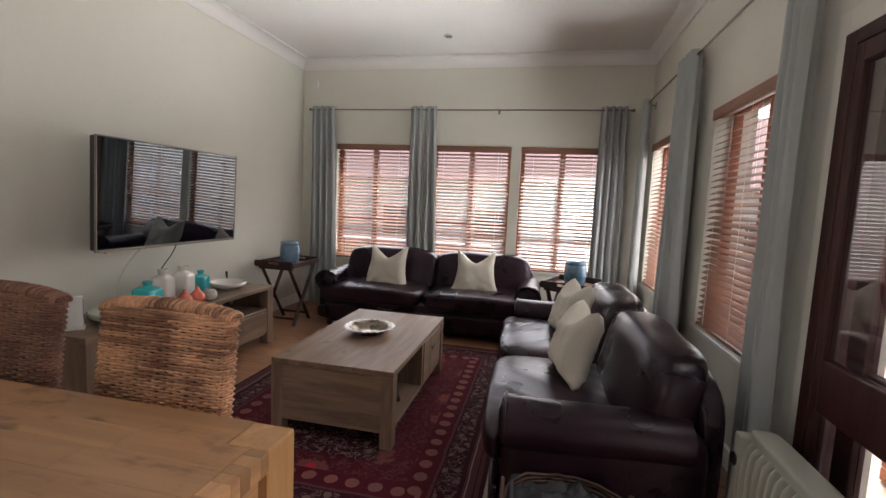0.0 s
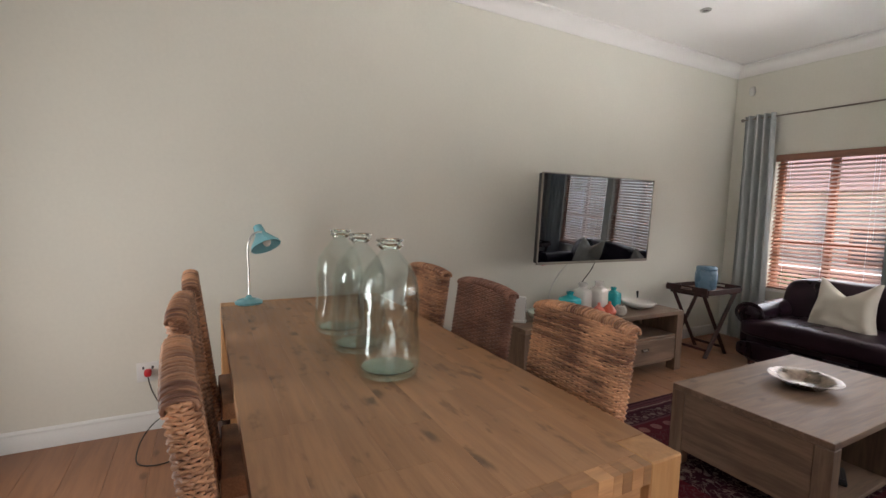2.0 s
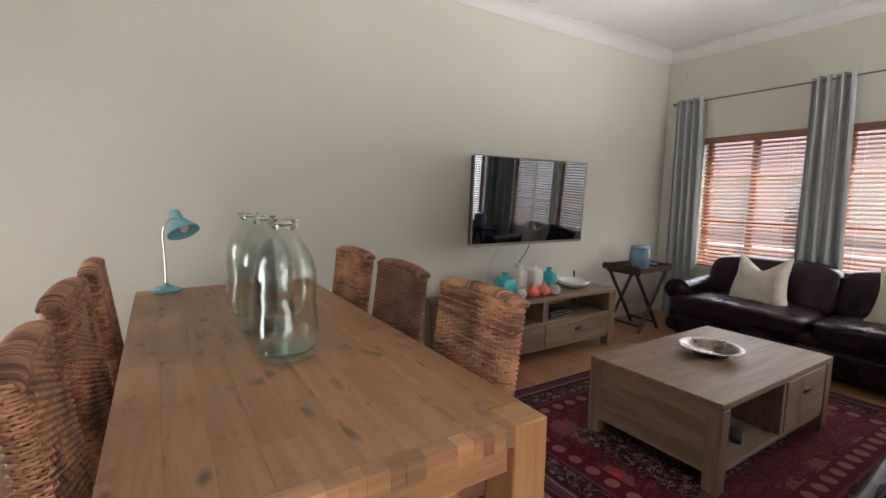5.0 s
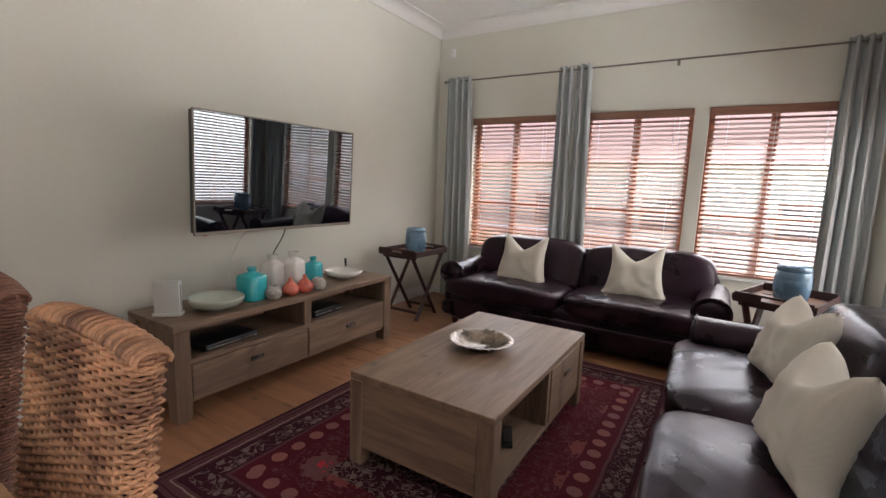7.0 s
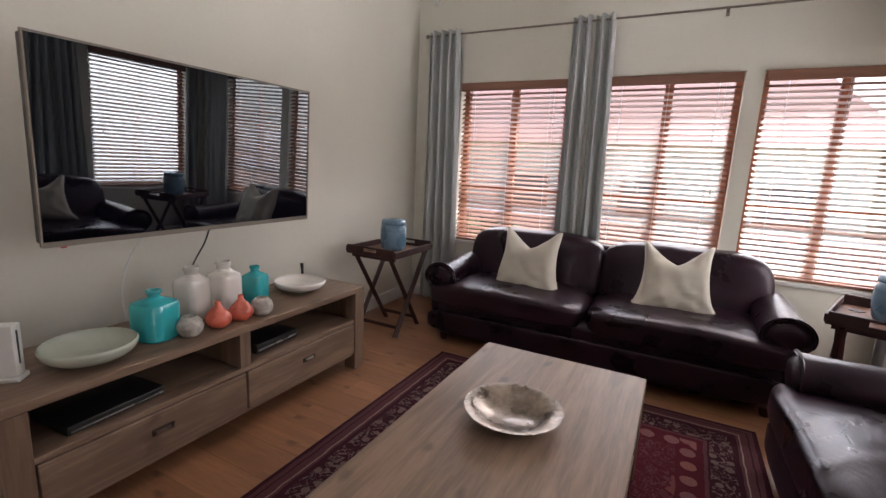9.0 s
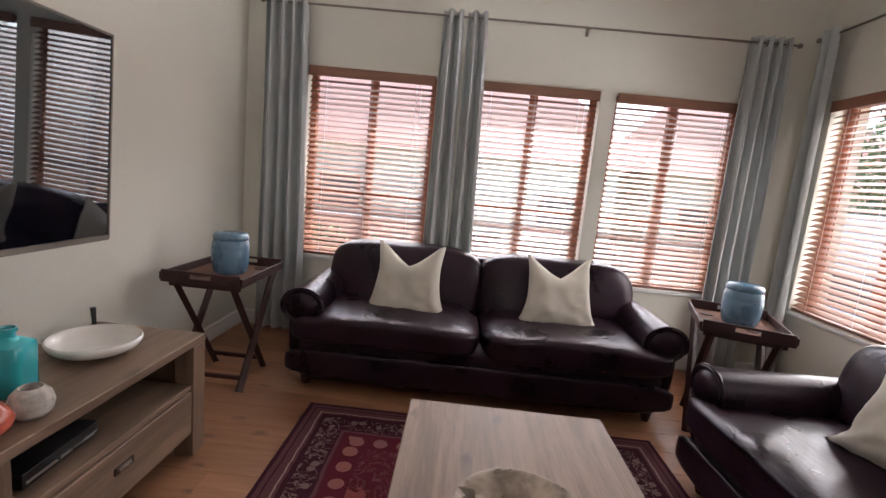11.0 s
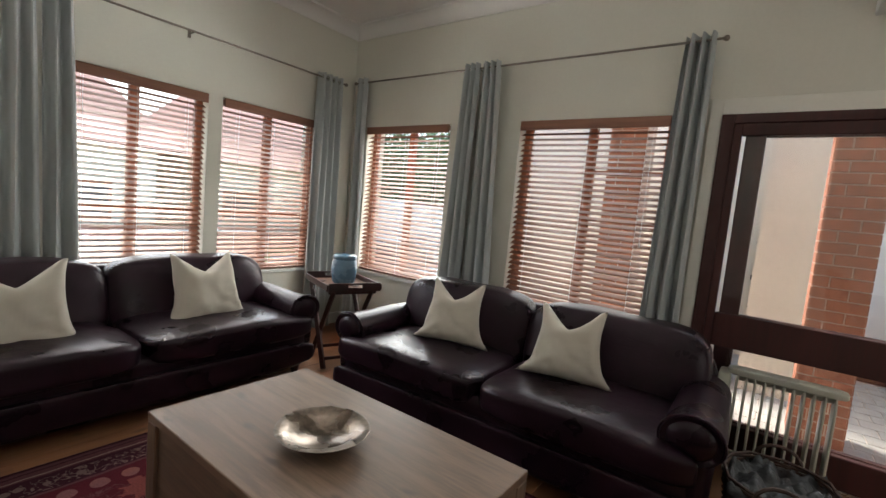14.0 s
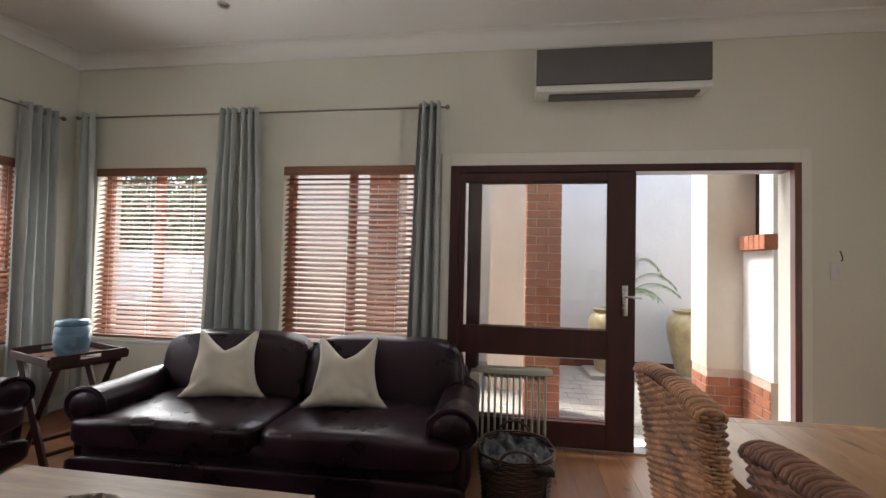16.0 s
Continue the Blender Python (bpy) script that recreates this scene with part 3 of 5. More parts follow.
def blind(name, m, w, z0, z1, wood_m):
    root = thing(name, m, "reddish-brown wooden venetian blind, lowered, slats open", "blind", "venetian blinds")
    part("valance", boxes((0.0, w, -0.022, -0.004, z1 - 0.072, z1), bev=0.003), wood_m, root)
    part("head_rail", boxes((0.005, w - 0.005, 0.0, 0.05, z1 - 0.055, z1 - 0.01)), wood_m, root)
    part("bottom_rail", boxes((0.005, w - 0.005, 0.004, 0.054, z0 + 0.004, z0 + 0.022), bev=0.003), wood_m, root)
    n = 33
    sl = bmesh.new()
    box(sl, 0.006, w - 0.006, -0.0245, 0.0245, -0.0014, 0.0014)
    me = mesh_of("slat", sl, wood_m)
    for i in range(n):
        z = z0 + 0.048 + (z1 - 0.10 - z0 - 0.048) * i / (n - 1)
        s = new("slat", me)
        s.parent = root
        s.matrix_basis = pose(0, 0.029, z, 28 + random.uniform(-1.5, 1.5))
    for x in (0.14, w * 0.5, w - 0.14):
        cord = bmesh.new()
        for y in (0.004, 0.054):
            tube(cord, [(x, y, z0 + 0.02), (x, y, z1 - 0.06)], 0.0012, 5)
        part("ladder_cord", cord, M_PLASTIC, root)
    pull = bmesh.new()
    tube(pull, [(w - 0.1, -0.006, z0 + 0.62), (w - 0.1, -0.004, z1 - 0.07)], 0.0012, 5)
    lathe([(0, 0), (0.008, 0.004), (0.006, 0.035), (0.001, 0.045), (0, 0.045)], 10, pull, (w - 0.1, -0.006, z0 + 0.585))
    part("pull_cord", pull, M_PLASTIC, root)
    return root


for i, (a, b) in enumerate(WIN_N):
    window("window_%d" % (i + 1), pose(a, Y1, 0), b - a, ZS, ZT, True)
    blind("venetian_blind", pose(a + 0.01, Y1, 0), b - a - 0.02, ZS, ZT - 0.005, M_SLAT)
for i, (a, b) in enumerate(WIN_E):
    window("window_%d" % (i + 4), pose(X1, b, 0, 0, 0, -90), b - a, ZS, ZT + 0.02)
    blind("venetian_blind", pose(X1, b - 0.01, 0, 0, 0, -90), b - a - 0.02, ZS, ZT + 0.015, M_SLAT)

# ---- sliding door: fixed leaf and the leaf slid behind it ----
door = tagged(new("door_1"), "dark wooden glazed sliding door, slid open, with a metal lever", kind="structure")
part("door_frame", boxes((0.80, 0.95, DY1 - 0.07, DY1, 0, DZ), (0.80, 0.95, DY0 + 0.05, DY1 - 0.07, DZ - 0.055, DZ), bev=0.003), M_DOOR, door, "dark wooden outer frame")
part("door_jamb", boxes((0.80, 0.862, DY0, DY0 + 0.045, 0, DZ - 0.001), bev=0.003), M_JAMB, door, "reddish wooden jamb")
part("door_track", boxes((0.81, 0.94, DY0 + 0.045, DY1 - 0.07, 0.0, 0.016), bev=0.002), M_CHROME, door, "dull metal floor track")


def leaf(x, y0, y1, sl, sr, parent):
    z0, z1 = 0.02, DZ - 0.058
    lf = part("door_leaf", boxes((x, x + 0.045, y0, y0 + sr, z0, z1), (x, x + 0.045, y1 - sl, y1, z0, z1), (x, x + 0.045, y0 + sr, y1 - sl, z0, 0.205), (x, x + 0.045, y0 + sr, y1 - sl, 0.675, 0.885), (x, x + 0.045, y0 + sr, y1 - sl, 1.985, z1), bev=0.004), M_DOOR, parent)
    for a, b in ((0.205, 0.675), (0.885, 1.985)):
        part("pane", boxes((x + 0.020, x + 0.025, y0 + sr, y1 - sl, a, b)), M_GLASS, lf, smooth=None).visible_shadow = False
    return lf


front = leaf(0.802, 1.745, 3.048, 0.045, 0.20, door)
leaf(0.868, 1.80, 2.985, 0.105, 0.10, door)
hb = bmesh.new()
box(hb, 0.792, 0.801, 1.80, 1.84, 1.00, 1.22, bev=0.003, seg=2)
tube(hb, [(0.795, 1.82, 1.14), (0.758, 1.82, 1.14), (0.752, 1.80, 1.14), (0.752, 1.715, 1.135)], 0.009, 8)
tube(hb, [(0.795, 1.82, 1.045), (0.783, 1.82, 1.045)], 0.013, 12)
part("door_handle", hb, M_CHROME, front, "brushed metal lever handle on a long plate")

# ---- open panelled door ----
dr = thing("panelled_door", pose(-2.62, -0.50, 0, 0, 0, 152.5), "white panelled wooden door standing open against the wall", "door")
W = 0.81
dbm = boxes((0, 0.11, -0.02, 0.02, 0.01, 2.03), (W - 0.11, W, -0.02, 0.02, 0.01, 2.03), (0.11, W - 0.11, -0.02, 0.02, 0.01, 0.14), (0.11, W - 0.11, -0.02, 0.02, 0.62, 0.76), (0.11, W - 0.11, -0.02, 0.02, 1.88, 2.03))
part("door_leaf", dbm, M_WHITE, dr)
for a, b in ((0.14, 0.62), (0.76, 1.88)):
    part("panel", boxes((0.111, W - 0.111, -0.011, 0.011, a + 0.001, b - 0.001)), M_WHITE, dr)
    part("panel_field", boxes((0.15, W - 0.15, -0.017, 0.017, a + 0.04, b - 0.04), bev=0.006), M_WHITE, dr)
for s in (-1, 1):
    hb = lathe([(0, 0), (0.026, 0), (0.026, 0.006), (0.011, 0.010), (0.009, 0.045), (0, 0.045)], 20)
    hb.transform(pose(W - 0.06, s * 0.02, 1.215, -90 * s))
    tube(hb, [(W - 0.06, s * 0.062, 1.215), (W - 0.10, s * 0.066, 1.217), (W - 0.175, s * 0.062, 1.215)], [0.01, 0.009, 0.007], 10)
    lathe_k = lathe([(0, 0), (0.024, 0), (0.024, 0.006), (0, 0.007)], 20)
    lathe_k.transform(pose(W - 0.06, s * 0.02, 1.145, -90 * s))
    part("door_handle", hb, M_ROD, dr, "dull metal lever handle")
    part("lock_plate", lathe_k, M_ROD, dr)
tas = thing("tassel", pose(-3.345, -0.115, 0.985), "orange thread tassel hanging from the door handle", "tassel")
tb = bmesh.new()
tube(tb, [(0, 0, 0.17), (0.0, 0.0, 0.1)], 0.002, 6)
part("cord", tb, M_TASSEL, tas)
part("fringe", lathe([(0, 0.10), (0.012, 0.098), (0.016, 0.085), (0.011, 0.078), (0.024, 0.05), (0.036, 0.0), (0, 0.0)], 20), M_TASSEL, tas)

# ---- fixtures ----
CZ = H
for x, y in ((-2.68, 4.75), (-1.37, 5.86), (0.20, 4.69)):
    sp = thing("ceiling_spotlight", pose(x, y, CZ), "small recessed metal ceiling spotlight, off", "lamp", "ceiling spotlights")
    part("trim_ring", lathe([(0.028, -0.004), (0.030, -0.012), (0.043, -0.009), (0.045, -0.001), (0.028, -0.001)], 24), M_CHROME, sp)
    part("lamp_face", lathe([(0, -0.005), (0.027, -0.005), (0.027, -0.002), (0, -0.002)], 20), M_ACGREY, sp)

ac = thing("air_conditioner", pose(X1 - 0.001, 1.89, 2.575), "wall-mounted air conditioner with grey front and white base", "air conditioner")
part("back_body", boxes((-0.17, 0, -0.60, 0.60, 0.03, 0.355), bev=0.012, seg=2), M_PLASTIC, ac, "white body")
part("front_panel", boxes((-0.196, -0.171, -0.595, 0.595, 0.085, 0.35), bev=0.008, seg=2), M_ACGREY, ac, "dark grey front panel")
part("air_flap", boxes((-0.198, -0.172, -0.595, 0.595, 0.03, 0.08), bev=0.008, seg=2), M_PLASTIC, ac, "white lower strip")
part("outlet", boxes((-0.16, -0.04, -0.53, 0.50, 0.015, 0.029), bev=0.004), M_ACGREY, ac, "dark air outlet")
sn = thing("motion_sensor", pose(X0 + 0.20, Y1 - 0.05, 2.84), "small white motion sensor in the wall corner", "sensor")
part("housing", soft(0.028, 0.022, 0.05, 4, 6), M_PLASTIC, sn, smooth=180)
part("bracket", boxes((-0.015, 0.015, 0.015, 0.049, -0.02, 0.02), bev=0.003), M_PLASTIC, sn)


def plate(name, m, label, w=0.12, h=0.12):
    t = thing(name, m, label, "switch" if "switch" in name else "socket")
    part("face_plate", boxes((0, 0.009, -w / 2, w / 2, -h / 2, h / 2), bev=0.003, seg=2), M_PLASTIC, t)
    return t


so = plate("wall_socket", pose(X0, 0.668, 0.372), "white wall socket above the skirting board")
part("outlet_holes", boxes((0.0092, 0.0105, 0.018, 0.030, 0.018, 0.035), (0.0092, 0.0105, -0.03, -0.02, 0.018, 0.035)), M_BLACK, so)
pg = thing("plug", pose(X0 + 0.0095, 0.668, 0.372), "red plug in the wall socket with a black cord", "plug")
part("plug_body", soft(0.02, 0.02, 0.024, 3, 5, (0.02, 0, 0)), M_RED, pg, smooth=180)
cb = bmesh.new()
loop = [(0.03, 0, -0.02), (0.06, 0.03, -0.12), (0.12, 0.12, -0.27), (0.20, 0.22, -0.36), (0.25, 0.25, -0.366), (0.36, 0.21, -0.365), (0.46, 0.13, -0.366), (0.46, 0.03, -0.366), (0.38, -0.03, -0.366), (0.20, -0.02, -0.33), (0.12, 0.06, -0.26), (0.10, 0.20, -0.23), (0.10, 0.42, -0.26), (0.10, 0.60, -0.37)]


def smooth_path(pts, k=6):
    out = []
    P = [Vector(p) for p in pts]
    P = [P[0]] + P + [P[-1]]
    for i in range(1, len(P) - 2):
        for s in range(k):
            u = s / k
            a, b, c, d = P[i - 1:i + 3]
            out.append(0.5 * ((2 * b) + (c - a) * u + (2 * a - 5 * b + 4 * c - d) * u * u + (3 * b - a - 3 * c + d) * u ** 3))
    out.append(P[-1])
    return out


tube(cb, smooth_path(loop), 0.0035, 6)
part("cord", cb, M_BLACK, pg)
part("inline_connector", soft(0.035, 0.022, 0.014, 3, 6, (0.25, 0.25, -0.372)), M_BLACK, pg, smooth=180)
sw = plate("light_switch", pose(X1 - 0.009, 0.42, 1.36), "white double light switch on the wall", 0.08, 0.12)
part("rocker", boxes((-0.004, -0.0005, -0.025, -0.003, -0.03, 0.03), (-0.004, -0.0005, 0.003, 0.025, -0.03, 0.03), bev=0.001), M_PLASTIC, sw)
hk = thing("key_hook", pose(X1, 0.40, 1.47), "small dark metal key hook on the wall", "hook")
kb = bmesh.new()
tube(kb, [(-0.001, 0, 0.03), (-0.02, 0, 0.0), (-0.028, 0, -0.03), (-0.014, 0, -0.04)], 0.004, 8)
part("hook_body", kb, M_BRASS, hk)

# ---- curtains ----
RZ = 2.515


def curtain(name, m, top, bot, folds, label, z0=0.025, z1=2.555, amp=0.042):
    """A pleated panel; local x along the rod; top and bot are (from, to)."""
    root = thing(name, m, label, "curtain", "curtains")
    bm = bmesh.new()
    cols, rows = folds * 14, 26
    for side in (0, 1):
        grid = []
        for j in range(rows + 1):
            v = j / rows
            z = z1 + (z0 - z1) * v
            a, b = top[0] + (bot[0] - top[0]) * v ** 0.8, top[1] + (bot[1] - top[1]) * v ** 0.8
            line = []
            for i in range(cols + 1):
                u = i / cols
                uu = u + 0.012 * math.sin(5 * v + 9 * u)
                ph = 2 * math.pi * folds * uu
                off = amp * (math.sin(ph) + 0.25 * v * math.sin(2.3 * ph + 3 * v) + 0.15 * v * noise.noise(Vector((u * 9, v * 4, folds))))
                x = a + (b - a) * u + 0.006 * math.cos(ph * 2) * v
                line.append(bm.verts.new((x, off + (0.0025 if side else -0.0025), z)))
            grid.append(line)
        for j in range(rows):
            for i in range(cols):
                q = (grid[j][i], grid[j][i + 1], grid[j + 1][i + 1], grid[j + 1][i])
                bm.faces.new(q if side else q[::-1])
        if side:
            for edge_a, edge_b in ((first[0], grid[0]), (first[-1], grid[-1]), ([r[0] for r in first], [r[0] for r in grid]), ([r[-1] for r in first], [r[-1] for r in grid])):
                for k in range(len(edge_a) - 1):
                    bm.faces.new((edge_a[k], edge_a[k + 1], edge_b[k + 1], edge_b[k]))
        first = grid
    part("cloth", bm, M_CURTAIN, root, smooth=60)
    for k in range(folds):
        x = top[0] + (top[1] - top[0]) * (k + 0.5) / folds
        g = bmesh.new()
        ring = [(x, 0.020 * math.cos(t), RZ + 0.020 * math.sin(t)) for t in [i * math.pi / 8 for i in range(16)]]
        tube(g, ring + [ring[0]], 0.0035, 6, caps=False)
        part("eyelet", g, M_ROD, root)
    return root


LC = "grey cloth eyelet curtain drawn aside on its rod"
YR, XR = Y1 - 0.10, X1 - 0.10
for top, bot, folds in (((-3.23, -2.92), (-3.24, -2.86), 4), ((-1.92, -1.775), (-1.93, -1.735), 2), ((-1.745, -1.60), (-1.725, -1.53), 2), ((0.285, 0.56), (0.27, 0.60), 4)):
    curtain("curtain", pose(0, YR, 0), top, bot, folds, LC)
for top, bot, folds, depth in (((-6.40, -6.25), (-6.40, -6.20), 2, 0.04), ((-5.065, -4.91), (-5.17, -4.92), 3, 0.045), ((-4.88, -4.715), (-4.90, -4.60), 3, 0.045), ((-3.37, -3.20), (-3.45, -3.19), 3, 0.046)):
    curtain("curtain", pose(XR, 0, 0.04, 0, 0, -90), top, bot, folds, LC, z0=-0.015, amp=depth)


def rod(m, length, brackets):
    root = thing("curtain_rod", m, "thin metal curtain rod on wall brackets", "curtain rod", "curtain rods")
    part("pole", tube(bmesh.new(), [(0, 0, 0), (length, 0, 0)], 0.008, 10), M_ROD, root)
    for x in (0, length):
        part("finial", soft(0.018, 0.018, 0.018, 2, 5, (x, 0, 0)), M_ROD, root, smooth=180)
    for x in brackets:
        b = tube(bmesh.new(), [(x, 0.099, 0.0), (x, 0.012, 0)], 0.006, 8)
        box(b, x - 0.012, x + 0.012, 0.094, 0.0995, -0.03, 0.03)
        part("bracket", b, M_ROD, root)


rod(pose(X0 + 0.15, YR, RZ), 3.88, (0.05, 2.4, 3.8))
rod(pose(XR, Y1 - 0.12, RZ + 0.04, 0, 0, -90), 3.28, (0.05, 1.5, 3.2))

# ---- television ----
tv = thing("television", pose(-2.94, 3.935, 1.365, 0, 2.2, 0), "large black flat television on a wall arm, switched off", "television")
part("casing", boxes((-0.055, -0.004, -0.635, 0.635, -0.355, 0.355), bev=0.008, seg=2), M_BLACK, tv)
part("screen", boxes((-0.0035, 0.0, -0.632, 0.632, -0.345, 0.352)), M_TV, tv, "glossy black screen", smooth=None)
part("bezel", boxes((-0.012, 0.004, -0.640, -0.6345, -0.362, 0.361), (-0.012, 0.004, 0.6345, 0.640, -0.362, 0.361), (-0.012, 0.003, -0.6345, 0.6345, 0.3555, 0.361), (-0.02, 0.004, -0.6345, 0.6345, -0.366, -0.3465)), M_ROD, tv, "thin silver rim")
part("standby_light", boxes((-0.01, 0.003, -0.58, -0.565, -0.372, -0.3665)), M_RED, tv)
arm = bmesh.new()
box(arm, -0.469, -0.455, -0.11, 0.11, -0.16, 0.16)
box(arm, -0.09, -0.056, -0.2, 0.2, -0.14, 0.14)
tube(arm, [(-0.455, 0.0, 0), (-0.28, 0.14, 0), (-0.09, 0.0, 0)], 0.018, 8)
part("wall_arm", arm, M_BLACK, tv)
for pts, mt in (([(-2.99, 3.965, 1.0), (-3.03, 3.96, 0.92), (-3.12, 3.955, 0.80), (-3.15, 3.955, 0.70), (-3.17, 3.96, 0.565)], M_BLACK), ([(-2.99, 3.655, 1.0), (-3.10, 3.65, 0.88), (-3.20, 3.66, 0.72), (-3.22, 3.68, 0.565)], M_CEIL)):
    cbl = thing("cable", pose(0, 0, 0), "loose %s cable hanging below the television" % ("black" if mt is M_BLACK else "pale"), "cable")
    part("flex", tube(bmesh.new(), smooth_path(pts), 0.004, 6), mt, cbl)

# ---- media cabinet ----
cab = thing("media_cabinet", pose(-2.998, 3.962, 0), "low weathered brown-grey wooden television cabinet with two drawers", "cabinet")
hx, hy, ct = 0.25, 0.915, 0.553
part("top", boxes((-hx, hx, -hy, hy, ct - 0.035, ct), bev=0.003), M_GREY_Y, cab)
for sy in (-1, 1):
    for sx in (-1, 1):
        x, y = sx * (hx - 0.045), sy * (hy - 0.045)
        part("leg", boxes((x - 0.044, x + 0.044, y - 0.044, y + 0.044, 0, ct - 0.0355), bev=0.003), M_GREY_Z, cab)
    part("side_panel", boxes((-hx + 0.09, hx - 0.09, sy * (hy - 0.03) - 0.012, sy * (hy - 0.03) + 0.012, 0.09, ct - 0.036)), M_GREY_Z, cab)
part("back_panel", boxes((-hx + 0.02, -hx + 0.035, -hy + 0.09, hy - 0.09, 0.09, ct - 0.036)), M_GREY_Y, cab)
part("shelf", boxes((-hx + 0.036, hx - 0.012, -hy + 0.09, hy - 0.09, 0.318, 0.342), bev=0.002), M_GREY_Y, cab)
part("bottom_board", boxes((-hx + 0.036, hx - 0.03, -hy + 0.09, hy - 0.09, 0.09, 0.108)), M_GREY_Y, cab)
part("divider", boxes((-hx + 0.036, hx - 0.010, -0.03, 0.03, 0.343, ct - 0.036), bev=0.002), M_GREY_Z, cab)
for a, b in ((-hy + 0.095, -0.006), (0.006, hy - 0.095)):
    dwr = part("drawer", boxes((hx - 0.04, hx - 0.004, a, b, 0.115, 0.314), bev=0.003), M_GREY_Y, cab)
    c = (a + b) / 2
    part("handle", boxes((hx - 0.0038, hx + 0.002, c - 0.045, c + 0.045, 0.222, 0.25), bev=0.001), M_BRASS, dwr, "recessed dark metal pull")
    part("handle_plate", boxes((hx + 0.0021, hx + 0.0035, c - 0.032, c + 0.03, 0.229, 0.243)), M_CHROME, dwr)
for nm, y, w, d, h, lab in (("media_player", 3.42, 0.36, 0.24, 0.04, "slim black media player with a silver edge on the cabinet shelf"), ("set_top_box", 4.22, 0.30, 0.2, 0.055, "black set-top box on the cabinet shelf")):
    bx = thing(nm, pose(-2.93, y, 0.3425, 0, 0, 4), lab, "media player")
    part("casing", boxes((-d / 2, d / 2, -w / 2, w / 2, 0.004, h), bev=0.006, seg=2), M_BLACK, bx)
    part("front_strip", boxes((d / 2 + 0.0005, d / 2 + 0.003, -w / 2 + 0.01, w / 2 - 0.01, h * 0.35, h * 0.5)), M_CHROME, bx)
    part("feet", boxes((-d / 2 + 0.02, -d / 2 + 0.04, -w / 2 + 0.02, w / 2 - 0.02, 0, 0.004), (d / 2 - 0.04, d / 2 - 0.02, -w / 2 + 0.02, w / 2 - 0.02, 0, 0.004)), M_BLACK, bx)

# things on the cabinet
Z = 0.553
gc = thing("game_console", pose(-2.99, 3.15, Z, 0, 0, 45), "upright white game console on its small stand", "game console")
part("console_body", boxes((-0.066, 0.066, -0.028, 0.024, 0.02, 0.20), bev=0.003, seg=2), M_PLASTIC, gc)
part("disc_slot", boxes((0.0665, 0.0680, -0.008, 0.000, 0.06, 0.18)), M_BLACK, gc, "dark disc slot")
part("stand", boxes((-0.074, 0.074, -0.036, 0.033, 0.0, 0.019), bev=0.004), M_PLASTIC, gc)


def bowl(name, m, r, h, mat, label, foot=0.4, t=0.006, cat="bowl"):
    b = thing(name, m, label, cat)
    out = [(0, 0.0), (r * foot, 0.0), (r * foot, 0.008)]
    n = 9
    out += [(r * (foot + (1 - foot) * math.sin(i / n * math.pi / 2) ** 0.9), 0.008 + (h - 0.008) * (i / n) ** 1.7) for i in range(1, n + 1)]
    inn = [(max(rr - t, 0), z + t) for rr, z in out[::-1] if z > 0.004]
    part("dish", lathe(out + [(r - t * 0.3, h + 0.002)] + inn + [(0, 0.012 + t)], 48), mat, b, smooth=50)
    return b


bowl("ceramic_bowl", pose(-2.92, 3.395, Z), 0.158, 0.07, M_CELADON, "wide pale green ceramic bowl on the television cabinet")
bowl("serving_bowl", pose(-3.0, 4.56, Z), 0.155, 0.06, M_CREAMGLZ, "wide cream ceramic bowl at the end of the cabinet")
pn = thing("paper_knife", pose(-3.13, 4.71, Z), "dark upright pen holder behind the cream bowl", "holder")
part("stem", tube(bmesh.new(), [(0, 0, 0), (0.0, 0, 0.07), (-0.004, 0.0, 0.125)], [0.012, 0.008, 0.011], 10), M_BLACK, pn)


def squarish(profile, p, seg=40, k=1.0):
    """A lathe whose rings are rounded squares where the profile's third value asks for it."""
    bm = bmesh.new()
    rings = []
    for r, z, sq in profile:
        n = 2 + sq * p
        ring = []
        for i in range(seg):
            a = 2 * math.pi * i / seg
            c, s = abs(math.cos(a)), abs(math.sin(a))
            q = r / (c ** n + s ** n) ** (1 / n)
            ring.append(bm.verts.new((q * math.cos(a) * k, q * math.sin(a), z)))
        rings.append(ring)
    for a, b in zip(rings, rings[1:]):
        for i in range(seg):
            bm.faces.new((a[i], a[(i + 1) % seg], b[(i + 1) % seg], b[i]))
    bm.faces.new(rings[0][::-1])
    bm.faces.new(rings[-1])
    return bm


def square_vase(name, m, s, h, mat, label, round_=0.9, neck=0.5):
    v = thing(name, m, label, "vase")
    prof = [(s * 0.9, 0, round_), (s, 0.01, round_), (s, h * 0.70, round_), (s * 0.93, h * 0.77, round_), (s * 0.62, h * 0.83, round_ * 0.3), (s * neck, h * 0.86, 0), (s * neck * 0.95, h * 0.93, 0), (s * (neck + 0.08), h * 0.97, 0), (s * (neck + 0.08), h, 0), (s * (neck - 0.06), h, 0), (s * (neck - 0.09), h * 0.9, 0), (s * 0.7, h * 0.8, round_ * 0.3), (s * 0.85, h * 0.68, round_), (s * 0.85, 0.02, round_)]
    part("vase_body", squarish(prof, 5), mat, v, smooth=40)
    part("rim", lathe([(s * (neck - 0.05), h + 0.0005), (s * (neck + 0.07), h + 0.0005), (s * (neck + 0.06), h + 0.005), (s * (neck - 0.03), h + 0.005), (s * (neck - 0.05), h + 0.0005)], 32), mat, v, smooth=50)
    return v


